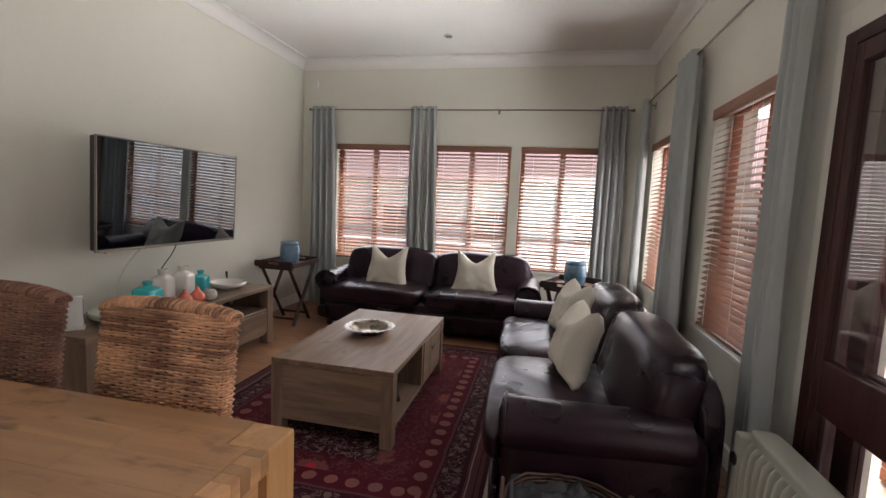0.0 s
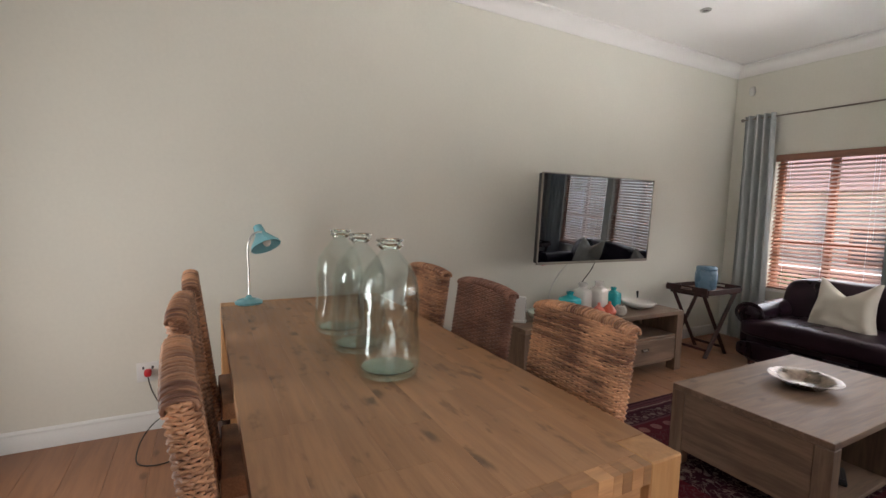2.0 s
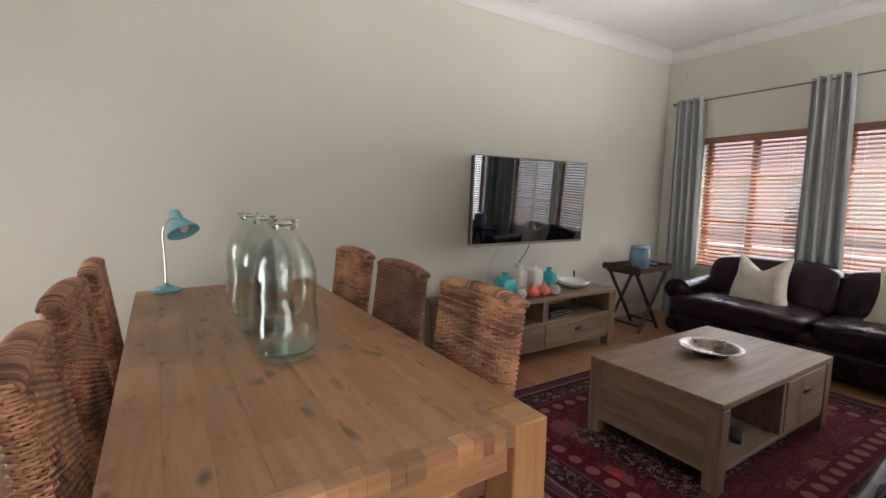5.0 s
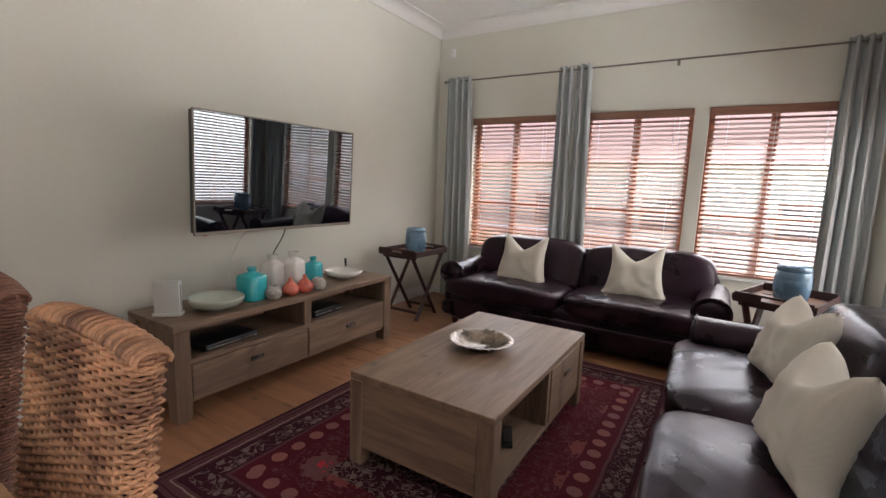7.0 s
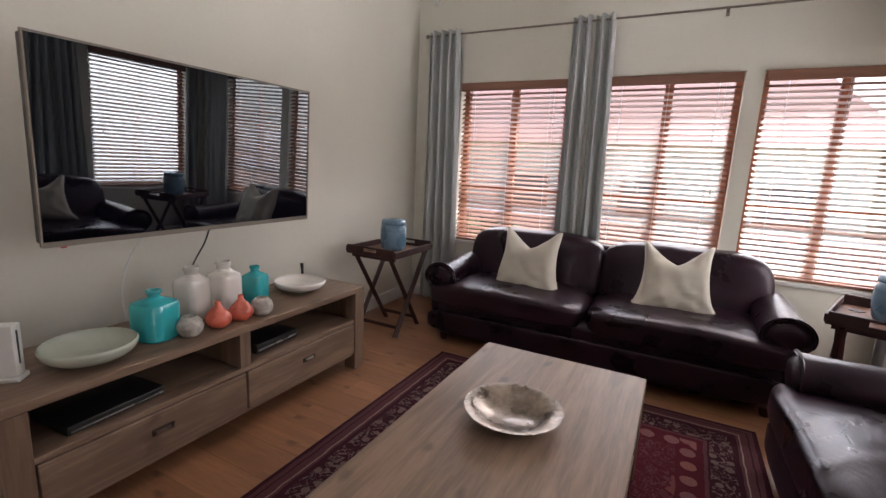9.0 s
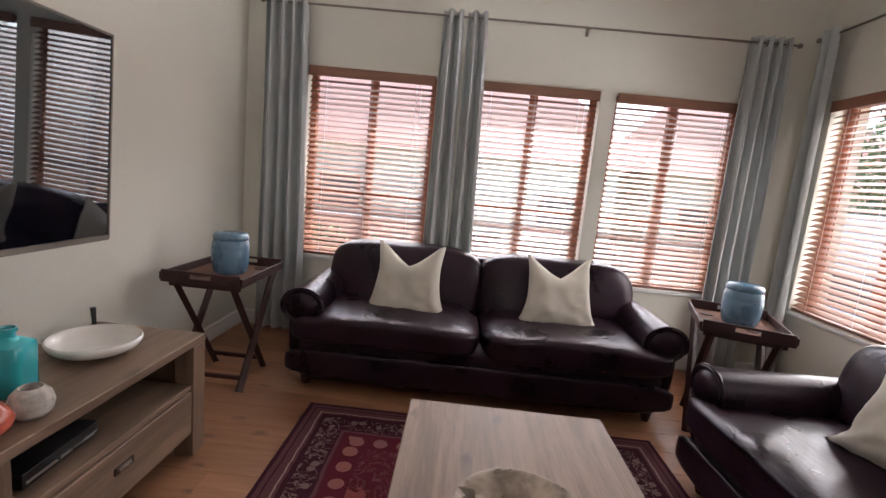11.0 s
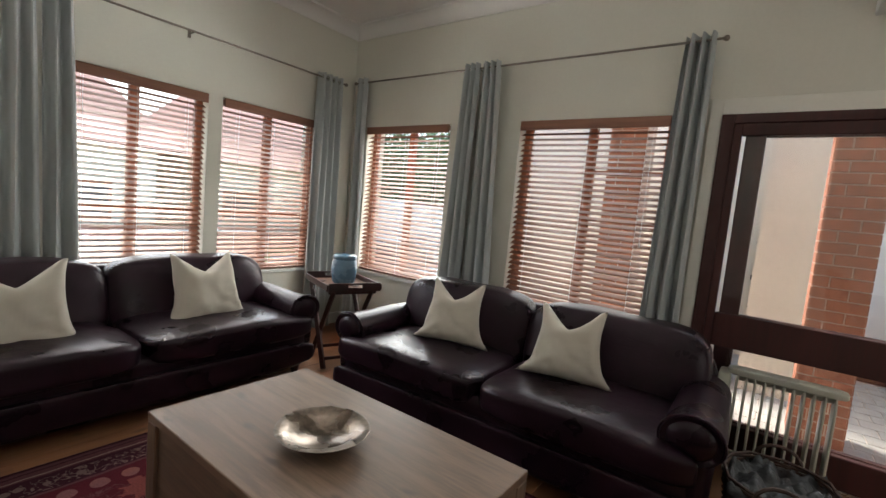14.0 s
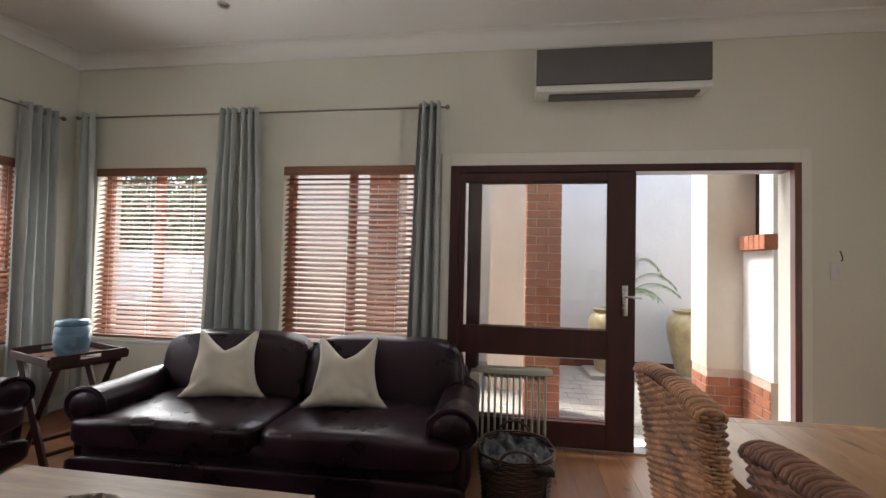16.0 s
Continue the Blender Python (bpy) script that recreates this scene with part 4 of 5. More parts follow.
square_vase("turquoise_vase", pose(-2.95, 3.66, Z, 0, 0, 10), 0.083, 0.21, M_TURQ, "glossy turquoise vase with rounded shoulders on the cabinet", 0.25, 0.3)
square_vase("white_vase", pose(-3.05, 3.90, Z, 0, 0, 12), 0.066, 0.255, M_CREAMGLZ, "white square-shouldered ceramic vase on the cabinet")
square_vase("white_vase", pose(-2.99, 4.03, Z, 0, 0, 12), 0.066, 0.27, M_CREAMGLZ, "taller white square-shouldered ceramic vase on the cabinet")
square_vase("turquoise_vase", pose(-3.01, 4.235, Z, 0, 0, 20), 0.06, 0.205, M_TURQ, "small glossy turquoise square vase with a narrow neck", 0.7, 0.36)
for x, y, h in ((-2.85, 3.89, 0.124), (-2.85, 4.015, 0.126)):
    v = thing("bud_vase", pose(x, y, Z), "coral pear-shaped glazed bud vase on the cabinet", "vase", "coral bud vases")
    part("vase_body", lathe([(0, 0), (0.038, 0.002), (0.056, 0.022), (0.060, 0.042), (0.050, 0.066), (0.030, 0.088), (0.015, 0.102), (0.012, h), (0.008, h), (0.009, 0.09), (0, 0.08)], 32), M_CORAL, v, smooth=60)
for x, y in ((-2.85, 3.75), (-2.83, 4.125)):
    v = thing("clay_votive", pose(x, y, Z), "small round grey textured clay pot on the cabinet", "pot", "grey clay pots")
    part("pot_body", lathe([(0, 0), (0.034, 0.002), (0.05, 0.02), (0.055, 0.045), (0.048, 0.07), (0.032, 0.088), (0.028, 0.09), (0.026, 0.086), (0.03, 0.07), (0, 0.03)], 32), M_PEBBLE, v, smooth=60)

# ---- coffee table ----
cf = thing("coffee_table", pose(-1.40, 4.004, 0.008), "weathered grey-brown wooden coffee table with a drawer and open shelf", "table")
hx, hy, ct = 0.378, 0.650, 0.457
part("top", boxes((-hx, hx, -hy, hy, ct - 0.035, ct), bev=0.003), M_GREY_Y, cf)
for sy in (-1, 1):
    for sx in (-1, 1):
        x, y = sx * (hx - 0.036), sy * (hy - 0.036)
        part("leg", boxes((x - 0.036, x + 0.036, y - 0.036, y + 0.036, 0, ct - 0.0355), bev=0.003), M_GREY_Z, cf)
    part("end_panel", boxes((-hx + 0.073, hx - 0.073, sy * (hy - 0.018) - 0.014, sy * (hy - 0.018) + 0.014, 0.09, ct - 0.036), bev=0.002), M_GREY_X, cf)
part("bottom_shelf", boxes((-hx + 0.03, hx - 0.012, -hy + 0.073, hy - 0.073, 0.092, 0.115), bev=0.002), M_GREY_Y, cf)
part("divider", boxes((-hx + 0.03, hx - 0.012, 0.02, 0.05, 0.116, ct - 0.036)), M_GREY_Z, cf)
part("back_panel", boxes((-hx + 0.012, -hx + 0.029, -hy + 0.073, hy - 0.073, 0.092, ct - 0.036)), M_GREY_Y, cf)
dwr = part("drawer", boxes((hx - 0.035, hx - 0.006, 0.056, hy - 0.078, 0.122, ct - 0.045), bev=0.003), M_GREY_Y, cf)
part("handle", boxes((hx - 0.0058, hx - 0.001, 0.28, 0.36, 0.30, 0.325), bev=0.001), M_BRASS, dwr, "recessed dark metal pull")
sb = thing("silver_bowl", pose(-1.425, 4.015, 0.4655), "shallow hammered silver bowl with a broad rim on the coffee table", "bowl")
out = [(0, 0), (0.075, 0), (0.085, 0.006), (0.11, 0.028), (0.125, 0.036), (0.152, 0.045), (0.155, 0.049), (0.15, 0.049), (0.122, 0.041), (0.105, 0.033), (0.08, 0.012), (0, 0.007)]
part("dish", lathe([(r * 1.14, z * 1.1) for r, z in out], 56), M_SILVER, sb, smooth=50)
for dx, dy, rz, lab in ((0.25, -0.20, 24, "black remote control lying on the coffee table shelf"), (0.21, -0.28, -10, "black and silver remote control on the coffee table shelf")):
    rm = thing("remote_control", pose(-1.40 + dx, 4.004 + dy, 0.1235, 0, 0, rz), lab, "remote control", "remote controls")
    part("casing", boxes((-0.024, 0.024, -0.09, 0.09, 0, 0.02), bev=0.006, seg=2), M_BLACK, rm)
    part("keypad", boxes(*[(-0.016 + 0.012 * i, -0.008 + 0.012 * i, -0.06 + 0.02 * j, -0.048 + 0.02 * j, 0.0202, 0.0222) for i in range(3) for j in range(6)]), M_ACGREY, rm)
mg = thing("booklet", pose(-1.19, 3.56, 0.1235, 0, 0, 12), "white folded booklet on the coffee table shelf", "book")
part("pages", boxes((-0.07, 0.07, -0.05, 0.05, 0, 0.008)), M_PAPER, mg)

# ---- carpet ----
RX0, RX1, RY0, RY1 = -2.40, -0.47, 2.70, 5.36
rug = thing("carpet", pose((RX0 + RX1) / 2, (RY0 + RY1) / 2, 0.0005), "dark red patterned wool carpet under the coffee table", "carpet")
hx, hy = (RX1 - RX0) / 2, (RY1 - RY0) / 2
part("carpet_body", boxes((-hx, hx, -hy, hy, 0, 0.0075), bev=0.002), rug_material(hx, hy), rug)

# ---- sofas ----


def sofa(m, label, wid):
    """Front faces -y; wid between the middles of the rolled arms."""
    s = thing("sofa", m, label, "sofa", "leather sofas")
    a = wid / 2
    base = soft(a + 0.075, 0.425, 0.157, 14, 10, (0, 0.035, 0.208))
    part("base", base, M_LEATHER, s, smooth=180)
    part("front_rail", soft(a + 0.088, 0.03, 0.085, 6, 8, (0, -0.395, 0.175)), M_LEATHER, s, smooth=180)
    for sx in (-1, 1):
        ab = soft(0.105, 0.40, 0.20, 7, 10, (sx * a, 0.03, 0.37))
        n, ln = 28, 12
        rings = []
        for j in range(ln + 1):
            y = -0.36 + 0.72 * j / ln
            k = 1.0 - 0.10 * (j / ln)
            ring = []
            for i in range(n):
                t = 2 * math.pi * i / n
                ring.append(ab.verts.new((sx * (a + 0.012) + 0.128 * k * math.cos(t), y, 0.505 + 0.108 * k * math.sin(t) + 0.006 * math.sin(6 * y))))
            rings.append(ring)
        for p, q in zip(rings, rings[1:]):
            for i in range(n):
                ab.faces.new((p[i], p[(i + 1) % n], q[(i + 1) % n], q[i]))
        ab.faces.new(rings[0])
        ab.faces.new(rings[-1])
        armp = part("arm", ab, M_LEATHER, s, smooth=60)
        sc = lathe([(0, 0.030), (0.05, 0.029), (0.085, 0.020), (0.10, 0.006), (0.122, 0.014), (0.129, 0.0), (0.12, -0.02)], 28)
        sc.transform(pose(sx * (a + 0.012), -0.362, 0.505, 90) @ Matrix.Diagonal((0.98, 0.83, 1, 1)))
        part("scroll_front", sc, M_LEATHER, armp, smooth=60)
        pipe = bmesh.new()
        tube(pipe, [(sx * (a + 0.012) + 0.128 * math.cos(t), -0.364, 0.505 + 0.108 * math.sin(t)) for t in [i * math.pi / 14 for i in range(-2, 17)]], 0.006, 6)
        part("piping", pipe, M_LEATHER, armp)
        # seat cushion, its front wrapping before the arm
        w = a - 0.0
        sb_ = soft(w / 2 - 0.003, 0.37, 0.085, 5.5, 34, (sx * w / 2, -0.10, 0.385), 0.012, sx * 3.1 + wid)
        for v in sb_.verts:
            if v.co.y < -0.34:
                v.co.x += sx * 0.10 * min(1, (-0.34 - v.co.y) / 0.06) * max(0, (abs(v.co.x) / a - 0.5) * 2)
            u = abs(v.co.x - sx * w / 2) / (w / 2)
            if v.co.z > 0.4:
                v.co.z += 0.028 * (1 - min(1, u) ** 2)
                fold = noise.noise(Vector((v.co.x * 7 - sx * v.co.y * 5, v.co.y * 1.6, sx * 4 + wid)))
                v.co.z += 0.0065 * max(0, 1 - abs(fold) * 4.0) ** 1.5 * min(1, max(0, 0.9 - u) * 4) * (0.35 + 0.65 * max(0, noise.noise(Vector((v.co.x * 3, v.co.y * 3, wid))) + 0.4))
        part("seat_cushion", sb_, M_LEATHER, s, smooth=180)
        bc = soft(w / 2 + 0.02, 0.13, 0.265, 4.2, 16, (sx * (w / 2 + 0.005), 0.30, 0.585), 0.012, sx * 1.7 + wid)
        for v in bc.verts:
            v.co.y += (v.co.z - 0.6) * 0.22
            u = abs(v.co.x - sx * w / 2) / (w / 2)
            if v.co.y < 0.3:
                v.co.y -= 0.03 * (1 - min(1, u) ** 2)
        part("back_cushion", bc, M_LEATHER, s, smooth=180)
        for y in (-0.32, 0.38):
            part("foot", lathe([(0, 0), (0.022, 0), (0.03, 0.03), (0.036, 0.085), (0, 0.085)], 14, None, (sx * (a - 0.02), y, 0)), M_DARK, s, "dark turned foot")
    part("back_frame", soft(a + 0.05, 0.075, 0.34, 5, 12, (0, 0.44, 0.44)), M_LEATHER, s, smooth=180)
    return s


LS = "dark brown leather sofa with rolled arms, "
sofa(pose(-1.46, 5.93, 0), LS + "below the windows", 2.16)
sofa(pose(-0.045, 3.965, 0, 0, 0, -88.3), LS + "beside the sliding door", 2.04)


def cushion(m, label, w=0.50):
    c = thing("cushion", m, label, "cushion", "cream scatter cushions")
    bm = bmesh.new()
    n, h = 22, w / 2
    top, bot = [], []
    for j in range(n + 1):
        v = -1 + 2 * j / n
        ra, rb = [], []
        for i in range(n + 1):
            u = -1 + 2 * i / n
            puff = (max(0, (1 - u ** 4)) * max(0, (1 - v ** 4))) ** 0.55
            pin_u, pin_v = 1 - 0.19 * (1 - v * v) * abs(u) ** 2, 1 - 0.06 * (1 - u * u) * abs(v)
            x, z = u * h * pin_u, v * h * pin_v
            chop = max(0, v) ** 2 * max(0, 1 - abs(u) * 1.15)
            z -= 0.15 * chop
            if v < -0.6:
                x *= 1 + 0.35 * (-0.6 - v) * abs(u) ** 3
            x *= 1 - 0.13 * v
            wr = 0.014 * noise.noise(Vector((u * 2.4, v * 2.4, 1.3))) + 0.022 * max(0, 0.3 - v) * noise.noise(Vector((u * 4 + v * 3, v * 7 - u * 3, 8))) + 0.012 * max(0, v) * noise.noise(Vector((u * 6, v * 2, 4)))
            th = 0.098 * puff * (1 - 0.35 * chop) + 0.004
            y0 = wr + 0.02 * chop
            ra.append(bm.verts.new((x, y0 - th, z)))
            edge = i in (0, n) or j in (0, n)
            rb.append(ra[-1] if edge else bm.verts.new((x, y0 + th * 0.8, z)))
        top.append(ra)
        bot.append(rb)
    for g, fl in ((top, False), (bot, True)):
        for j in range(n):
            for i in range(n):
                q = (g[j][i], g[j][i + 1], g[j + 1][i + 1], g[j + 1][i])
                bm.faces.new(q[::-1] if fl else q)
    part("cover", bm, M_LINEN, c, smooth=180)
    return c


LCU = "cream linen cushion, dented at its top edge, on the dark sofa"
for x, y, z, rx, rz, w in ((-1.955, 5.885, 0.645, -14, -4, 0.52), (-0.955, 5.925, 0.66, -17, 4, 0.50), (-0.02, 4.42, 0.685, -18, -74, 0.425), (-0.045, 3.61, 0.685, -18, -80, 0.42)):
    cushion(pose(x, y, z, rx, 0, rz), LCU, w)

# ---- tray tables and jars ----


def tray_table(m):
    t = thing("tray_table", m, "dark reddish wooden butler tray on crossed folding legs", "side table", "tray tables")
    a, b, z = 0.225, 0.28, 0.645
    tr = part("tray", boxes((-a, a, -b, b, z, z + 0.012), bev=0.002), M_DARK, t)
    part("tray_lining", boxes((-a + 0.02, a - 0.02, -b + 0.02, b - 0.02, z + 0.0125, z + 0.015)), M_STRAP, tr, "warm brown tray bottom")
    for sx in (-1, 1):
        part("tray_side", boxes((sx * a - 0.007, sx * a + 0.007, -b, b, z + 0.0125, z + 0.055), bev=0.002), M_DARK, tr)
    for sy in (-1, 1):
        part("tray_end", boxes((-a + 0.008, -0.06, sy * b - 0.007, sy * b + 0.007, z + 0.0125, z + 0.07), (0.06, a - 0.008, sy * b - 0.007, sy * b + 0.007, z + 0.0125, z + 0.07), (-0.06, 0.06, sy * b - 0.007, sy * b + 0.007, z + 0.0125, z + 0.032), (-0.06, 0.06, sy * b - 0.007, sy * b + 0.007, z + 0.056, z + 0.07), bev=0.0015), M_DARK, tr, "raised end with a hand hole")
    for sx in (-1, 1):
        for k, sg in ((0, 1), (1, -1)):
            x = sx * (0.185 - 0.024 * k)
            lg = bmesh.new()
            tube(lg, [(x, -sg * 0.19, 0.0), (x, sg * 0.245, z - 0.004)], 0.023, 4)
            part("leg", lg, M_DARK, t)
    for k, sg in ((0, 1), (1, -1)):
        part("stretcher", boxes((-0.17, 0.17, -sg * 0.155 - 0.009, -sg * 0.155 + 0.009, 0.06, 0.085), bev=0.002), M_DARK, t)
        part("top_bar", boxes((-0.2, 0.2, sg * 0.235 - 0.01, sg * 0.235 + 0.01, z - 0.028, z - 0.001), bev=0.002), M_DARK, t)
    return t


tray_table(pose(-3.025, 5.58, 0.0))
tray_table(pose(0.05, 5.64, 0.0, 0, 0, -20))


def jar(m):
    j = thing("ginger_jar", m, "blue glazed ribbed ceramic jar with a flat lid on the tray", "jar", "blue jars")
    part("jar_body", lathe([(r * 1.3, z * 1.26) for r, z in [(0, 0), (0.066, 0.0), (0.074, 0.012), (0.080, 0.05), (0.082, 0.085), (0.082, 0.112), (0.080, 0.118), (0.081, 0.124), (0.079, 0.145), (0.073, 0.16), (0, 0.16)]], 36), M_BLUEJAR, j, smooth=50)
    part("lid", lathe([(r * 1.3, z * 1.26) for r, z in [(0, 0.1605), (0.074, 0.1605), (0.077, 0.166), (0.076, 0.182), (0.068, 0.192), (0.03, 0.197), (0, 0.198)]], 36), M_BLUEJAR, j, smooth=50)


jar(pose(-3.015, 5.60, 0.6605))
jar(pose(0.075, 5.66, 0.6605))
for x, y in ((-3.12, 5.45), (-2.90, 5.76), (0.06, 5.50), (-0.04, 5.80)):
    co = thing("coaster", pose(x, y, 0.6605), "small round brown coaster on the tray", "coaster", "coasters")
    part("disc", lathe([(0, 0), (0.035, 0), (0.036, 0.004), (0.0, 0.005)], 20), M_DARK, co)

# ---- dining table ----
TX0, TX1, TY0, TY1, TZ = -3.19, -0.866, 1.065, 2.06, 0.815
dt = thing("dining_table", pose(0, 0, 0), "long knotty pine dining table with thick square legs", "table")
lw = 0.115
for x0 in (TX0, TX1 - lw):
    for y0 in (TY0, TY1 - lw):
        part("leg", boxes((x0, x0 + lw, y0, y0 + lw, 0, TZ), bev=0.004), M_TABLE_Z, dt)
for y0 in (TY0 + 0.03, TY1 - 0.06):
    part("apron", boxes((TX0 + lw + 0.001, TX1 - lw - 0.001, y0, y0 + 0.03, TZ - 0.15, TZ - 0.055), bev=0.002), M_TABLE, dt)
for x0 in (TX0 + 0.02, TX1 - 0.06):
    part("apron", boxes((x0, x0 + 0.035, TY0 + lw + 0.001, TY1 - lw - 0.001, TZ - 0.135, TZ - 0.062), bev=0.002), M_TABLE_Y, dt)
rnd = random.Random(4)
edges = [TY0, TY0 + lw] + [TY0 + lw + (TY1 - TY0 - 2 * lw) * k / 8 for k in range(1, 8)] + [TY1 - lw, TY1]
for j, (y0, y1) in enumerate(zip(edges, edges[1:])):
    a, b = (TX0 + 0.05, TX1 - 0.05) if 0 < j < 9 else (TX0 + lw, TX1 - lw)
    cuts = sorted([a, b] + [a + (b - a) * (k + rnd.uniform(0.15, 0.85)) / 3 for k in range(3)])
    for p, q in zip(cuts, cuts[1:]):
        part("plank", boxes((p + 0.00015, q - 0.00015, y0 + 0.00015, y1 - 0.00015, TZ - 0.048, TZ + rnd.uniform(-0.0002, 0.0)), bev=0.0004), M_TABLE, dt, smooth=None)
for x0 in (TX0, TX1 - 0.049):
    k, y = 0, TY0 + lw
    while y < TY1 - lw - 0.001:
        y1 = min(y + rnd.uniform(0.03, 0.085), TY1 - lw)
        part("end_block", boxes((x0, x0 + 0.049, y + 0.0003, y1 - 0.0003, TZ - 0.052, TZ + 0.0002), bev=0.0008), M_TABLE_Y, dt, smooth=None)
        y = y1

# ---- wicker chairs ----


def woven_box(bm, ring_pts, z_list, rad, rndm, amp=0.0046):
    """Strands that run round a closed outline, in and out of its stakes."""
    n = len(ring_pts(0.0))
    for j, z in enumerate(z_list):
        base = ring_pts(z)
        r = rad * rndm.uniform(0.85, 1.15)
        pts = []
        for i, (x, y, nx, ny_) in enumerate(base):
            o = amp * (1 if (i + j) % 2 else -1)
            pts.append((x + nx * o, y + ny_ * o, z + rndm.uniform(-0.0012, 0.0012)))
        seg = 5
        rings = []
        for i, p in enumerate(pts):
            nx, ny_ = base[i][2], base[i][3]
            rings.append([bm.verts.new((p[0] + nx * r * math.cos(t), p[1] + ny_ * r * math.cos(t), p[2] + r * math.sin(t))) for t in [2 * math.pi * k / seg for k in range(seg)]])
        # broken into lengths, each a strand of its own tone
        start = rndm.randrange(n)
        i = 0
        while i < n:
            ln = min(rndm.randrange(4, 14), n - i)
            prev = None
            for k in range(ln + 1):
                src = rings[(start + i + k) % n]
                cur = [bm.verts.new(v.co) for v in src]
                if prev:
                    for q in range(seg):
                        bm.faces.new((prev[q], prev[(q + 1) % seg], cur[(q + 1) % seg], cur[q]))
                prev = cur
            i += ln
        for ring in rings:
            for v in ring:
                bm.verts.remove(v)


def rounded_outline(hx, hy, cy, step, lean=0.0):
    def f(z):
        c = cy + lean * z
        r = min(hx, hy) * 0.9
        pts = []
        segs = [((-hx + r, -hy), (hx - r, -hy)), ((hx, -hy + r), (hx, hy - r)), ((hx - r, hy), (-hx + r, hy)), ((-hx, hy - r), (-hx, -hy + r))]
        nrm = [(0, -1), (1, 0), (0, 1), (-1, 0)]
        corners = [(hx - r, -hy + r, -90), (hx - r, hy - r, 0), (-hx + r, hy - r, 90), (-hx + r, -hy + r, 180)]
        for (a, b), nn, (cx, cy_, a0) in zip(segs, nrm, corners):
            ln = math.hypot(b[0] - a[0], b[1] - a[1])
            k = max(1, round(ln / step))
            for i in range(k):
                u = i / k
                pts.append((a[0] + (b[0] - a[0]) * u, a[1] + (b[1] - a[1]) * u + c, nn[0], nn[1]))
            for i in range(3):
                t = radians(a0 + 90 * i / 3)
                pts.append((cx + r * math.cos(t), cy_ + r * math.sin(t) + c, math.cos(t), math.sin(t)))
        return pts
    return f


def wicker_chair(m, label, M_WICKER=M_WICKER):
    """Sitter faces -y; the back stands at +y."""
    rndm = random.Random(11)
    ch = thing("dining_chair", m, label, "chair", "wicker dining chairs")
    hw = 0.232
    bm = bmesh.new()
    lean = 0.13
    zs = [0.40 + 0.0088 * i for i in range(75)]
    woven_box(bm, rounded_outline(hw, 0.027, 0.155, 0.026, lean), [z for z in zs if z < 1.045], 0.0052, rndm, 0.0040)
    part("backrest_weave", bm, M_WICKER, ch, "woven rattan back in mixed browns", smooth=180, kind="stuff")
    rim = bmesh.new()
    for k in range(62):
        u = -1 + 2 * k / 61
        z = 1.046 + 0.016 * (1 - u * u) - 0.006 * abs(u) ** 8
        y = 0.155 + lean * z
        tube(rim, [(u * (hw - 0.004) + 0.004 * math.sin(k * 2.1), y + 0.0305 * math.cos(t), z - 0.006 + 0.017 * math.sin(t) + 0.002 * math.sin(k * 1.7)) for t in [i * math.pi / 6 for i in range(-1, 8)]], 0.0052, 5)
    part("rolled_top", rim, M_WICKER, ch, smooth=180, kind="stuff")
    # Dark block inside the back; its colour stands for shade between the strands.
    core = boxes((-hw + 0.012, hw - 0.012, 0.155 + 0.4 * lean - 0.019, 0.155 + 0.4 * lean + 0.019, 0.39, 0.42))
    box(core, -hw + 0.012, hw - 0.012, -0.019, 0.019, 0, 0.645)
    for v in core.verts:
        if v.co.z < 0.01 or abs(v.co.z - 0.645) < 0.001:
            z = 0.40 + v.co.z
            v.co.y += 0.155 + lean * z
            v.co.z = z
    part("backrest_core", core, M_WICKER_D, ch, "dark block behind the weave, coloured as its shaded gaps")
    sb2 = bmesh.new()
    woven_box(sb2, rounded_outline(0.225, 0.20, -0.02, 0.024), [0.385 + 0.0115 * i for i in range(7)], 0.006, rndm)
    part("seat_weave", sb2, M_WICKER, ch, smooth=180, kind="stuff")
    part("seat", boxes((-0.215, 0.215, -0.21, 0.17, 0.385, 0.468), bev=0.01, seg=2), M_WICKER, ch, "flat woven seat")
    for sx in (-1, 1):
        for sy in (-0.19, 0.155):
            part("leg", tube(bmesh.new(), [(sx * 0.195, sy, 0), (sx * 0.195, sy, 0.385)], [0.016, 0.021], 10), M_WICKER_D, ch, "dark rattan-wrapped leg")
        part("stretcher", tube(bmesh.new(), [(sx * 0.195, -0.19, 0.16), (sx * 0.195, 0.155, 0.16)], 0.009, 8), M_WICKER_D, ch)
    return ch


LW = "woven brown wicker dining chair pushed up to the pine table"
first_chair = wicker_chair(pose(-1.385, 1.925, 0, 0, 0, 1), LW)
wicker_chair(pose(-2.035, 1.92, 0, 0, 0, -1), "dark brown woven wicker dining chair pushed up to the pine table", M_WICKER_B)
for m in (pose(-2.68, 1.93, 0, 0, 0, 2), pose(-2.70, 1.215, 0, 0, 0, 181), pose(-2.05, 1.20, 0, 0, 0, 178), pose(-1.37, 1.22, 0, 0, 0, 183)):
    copy_thing(first_chair, m)

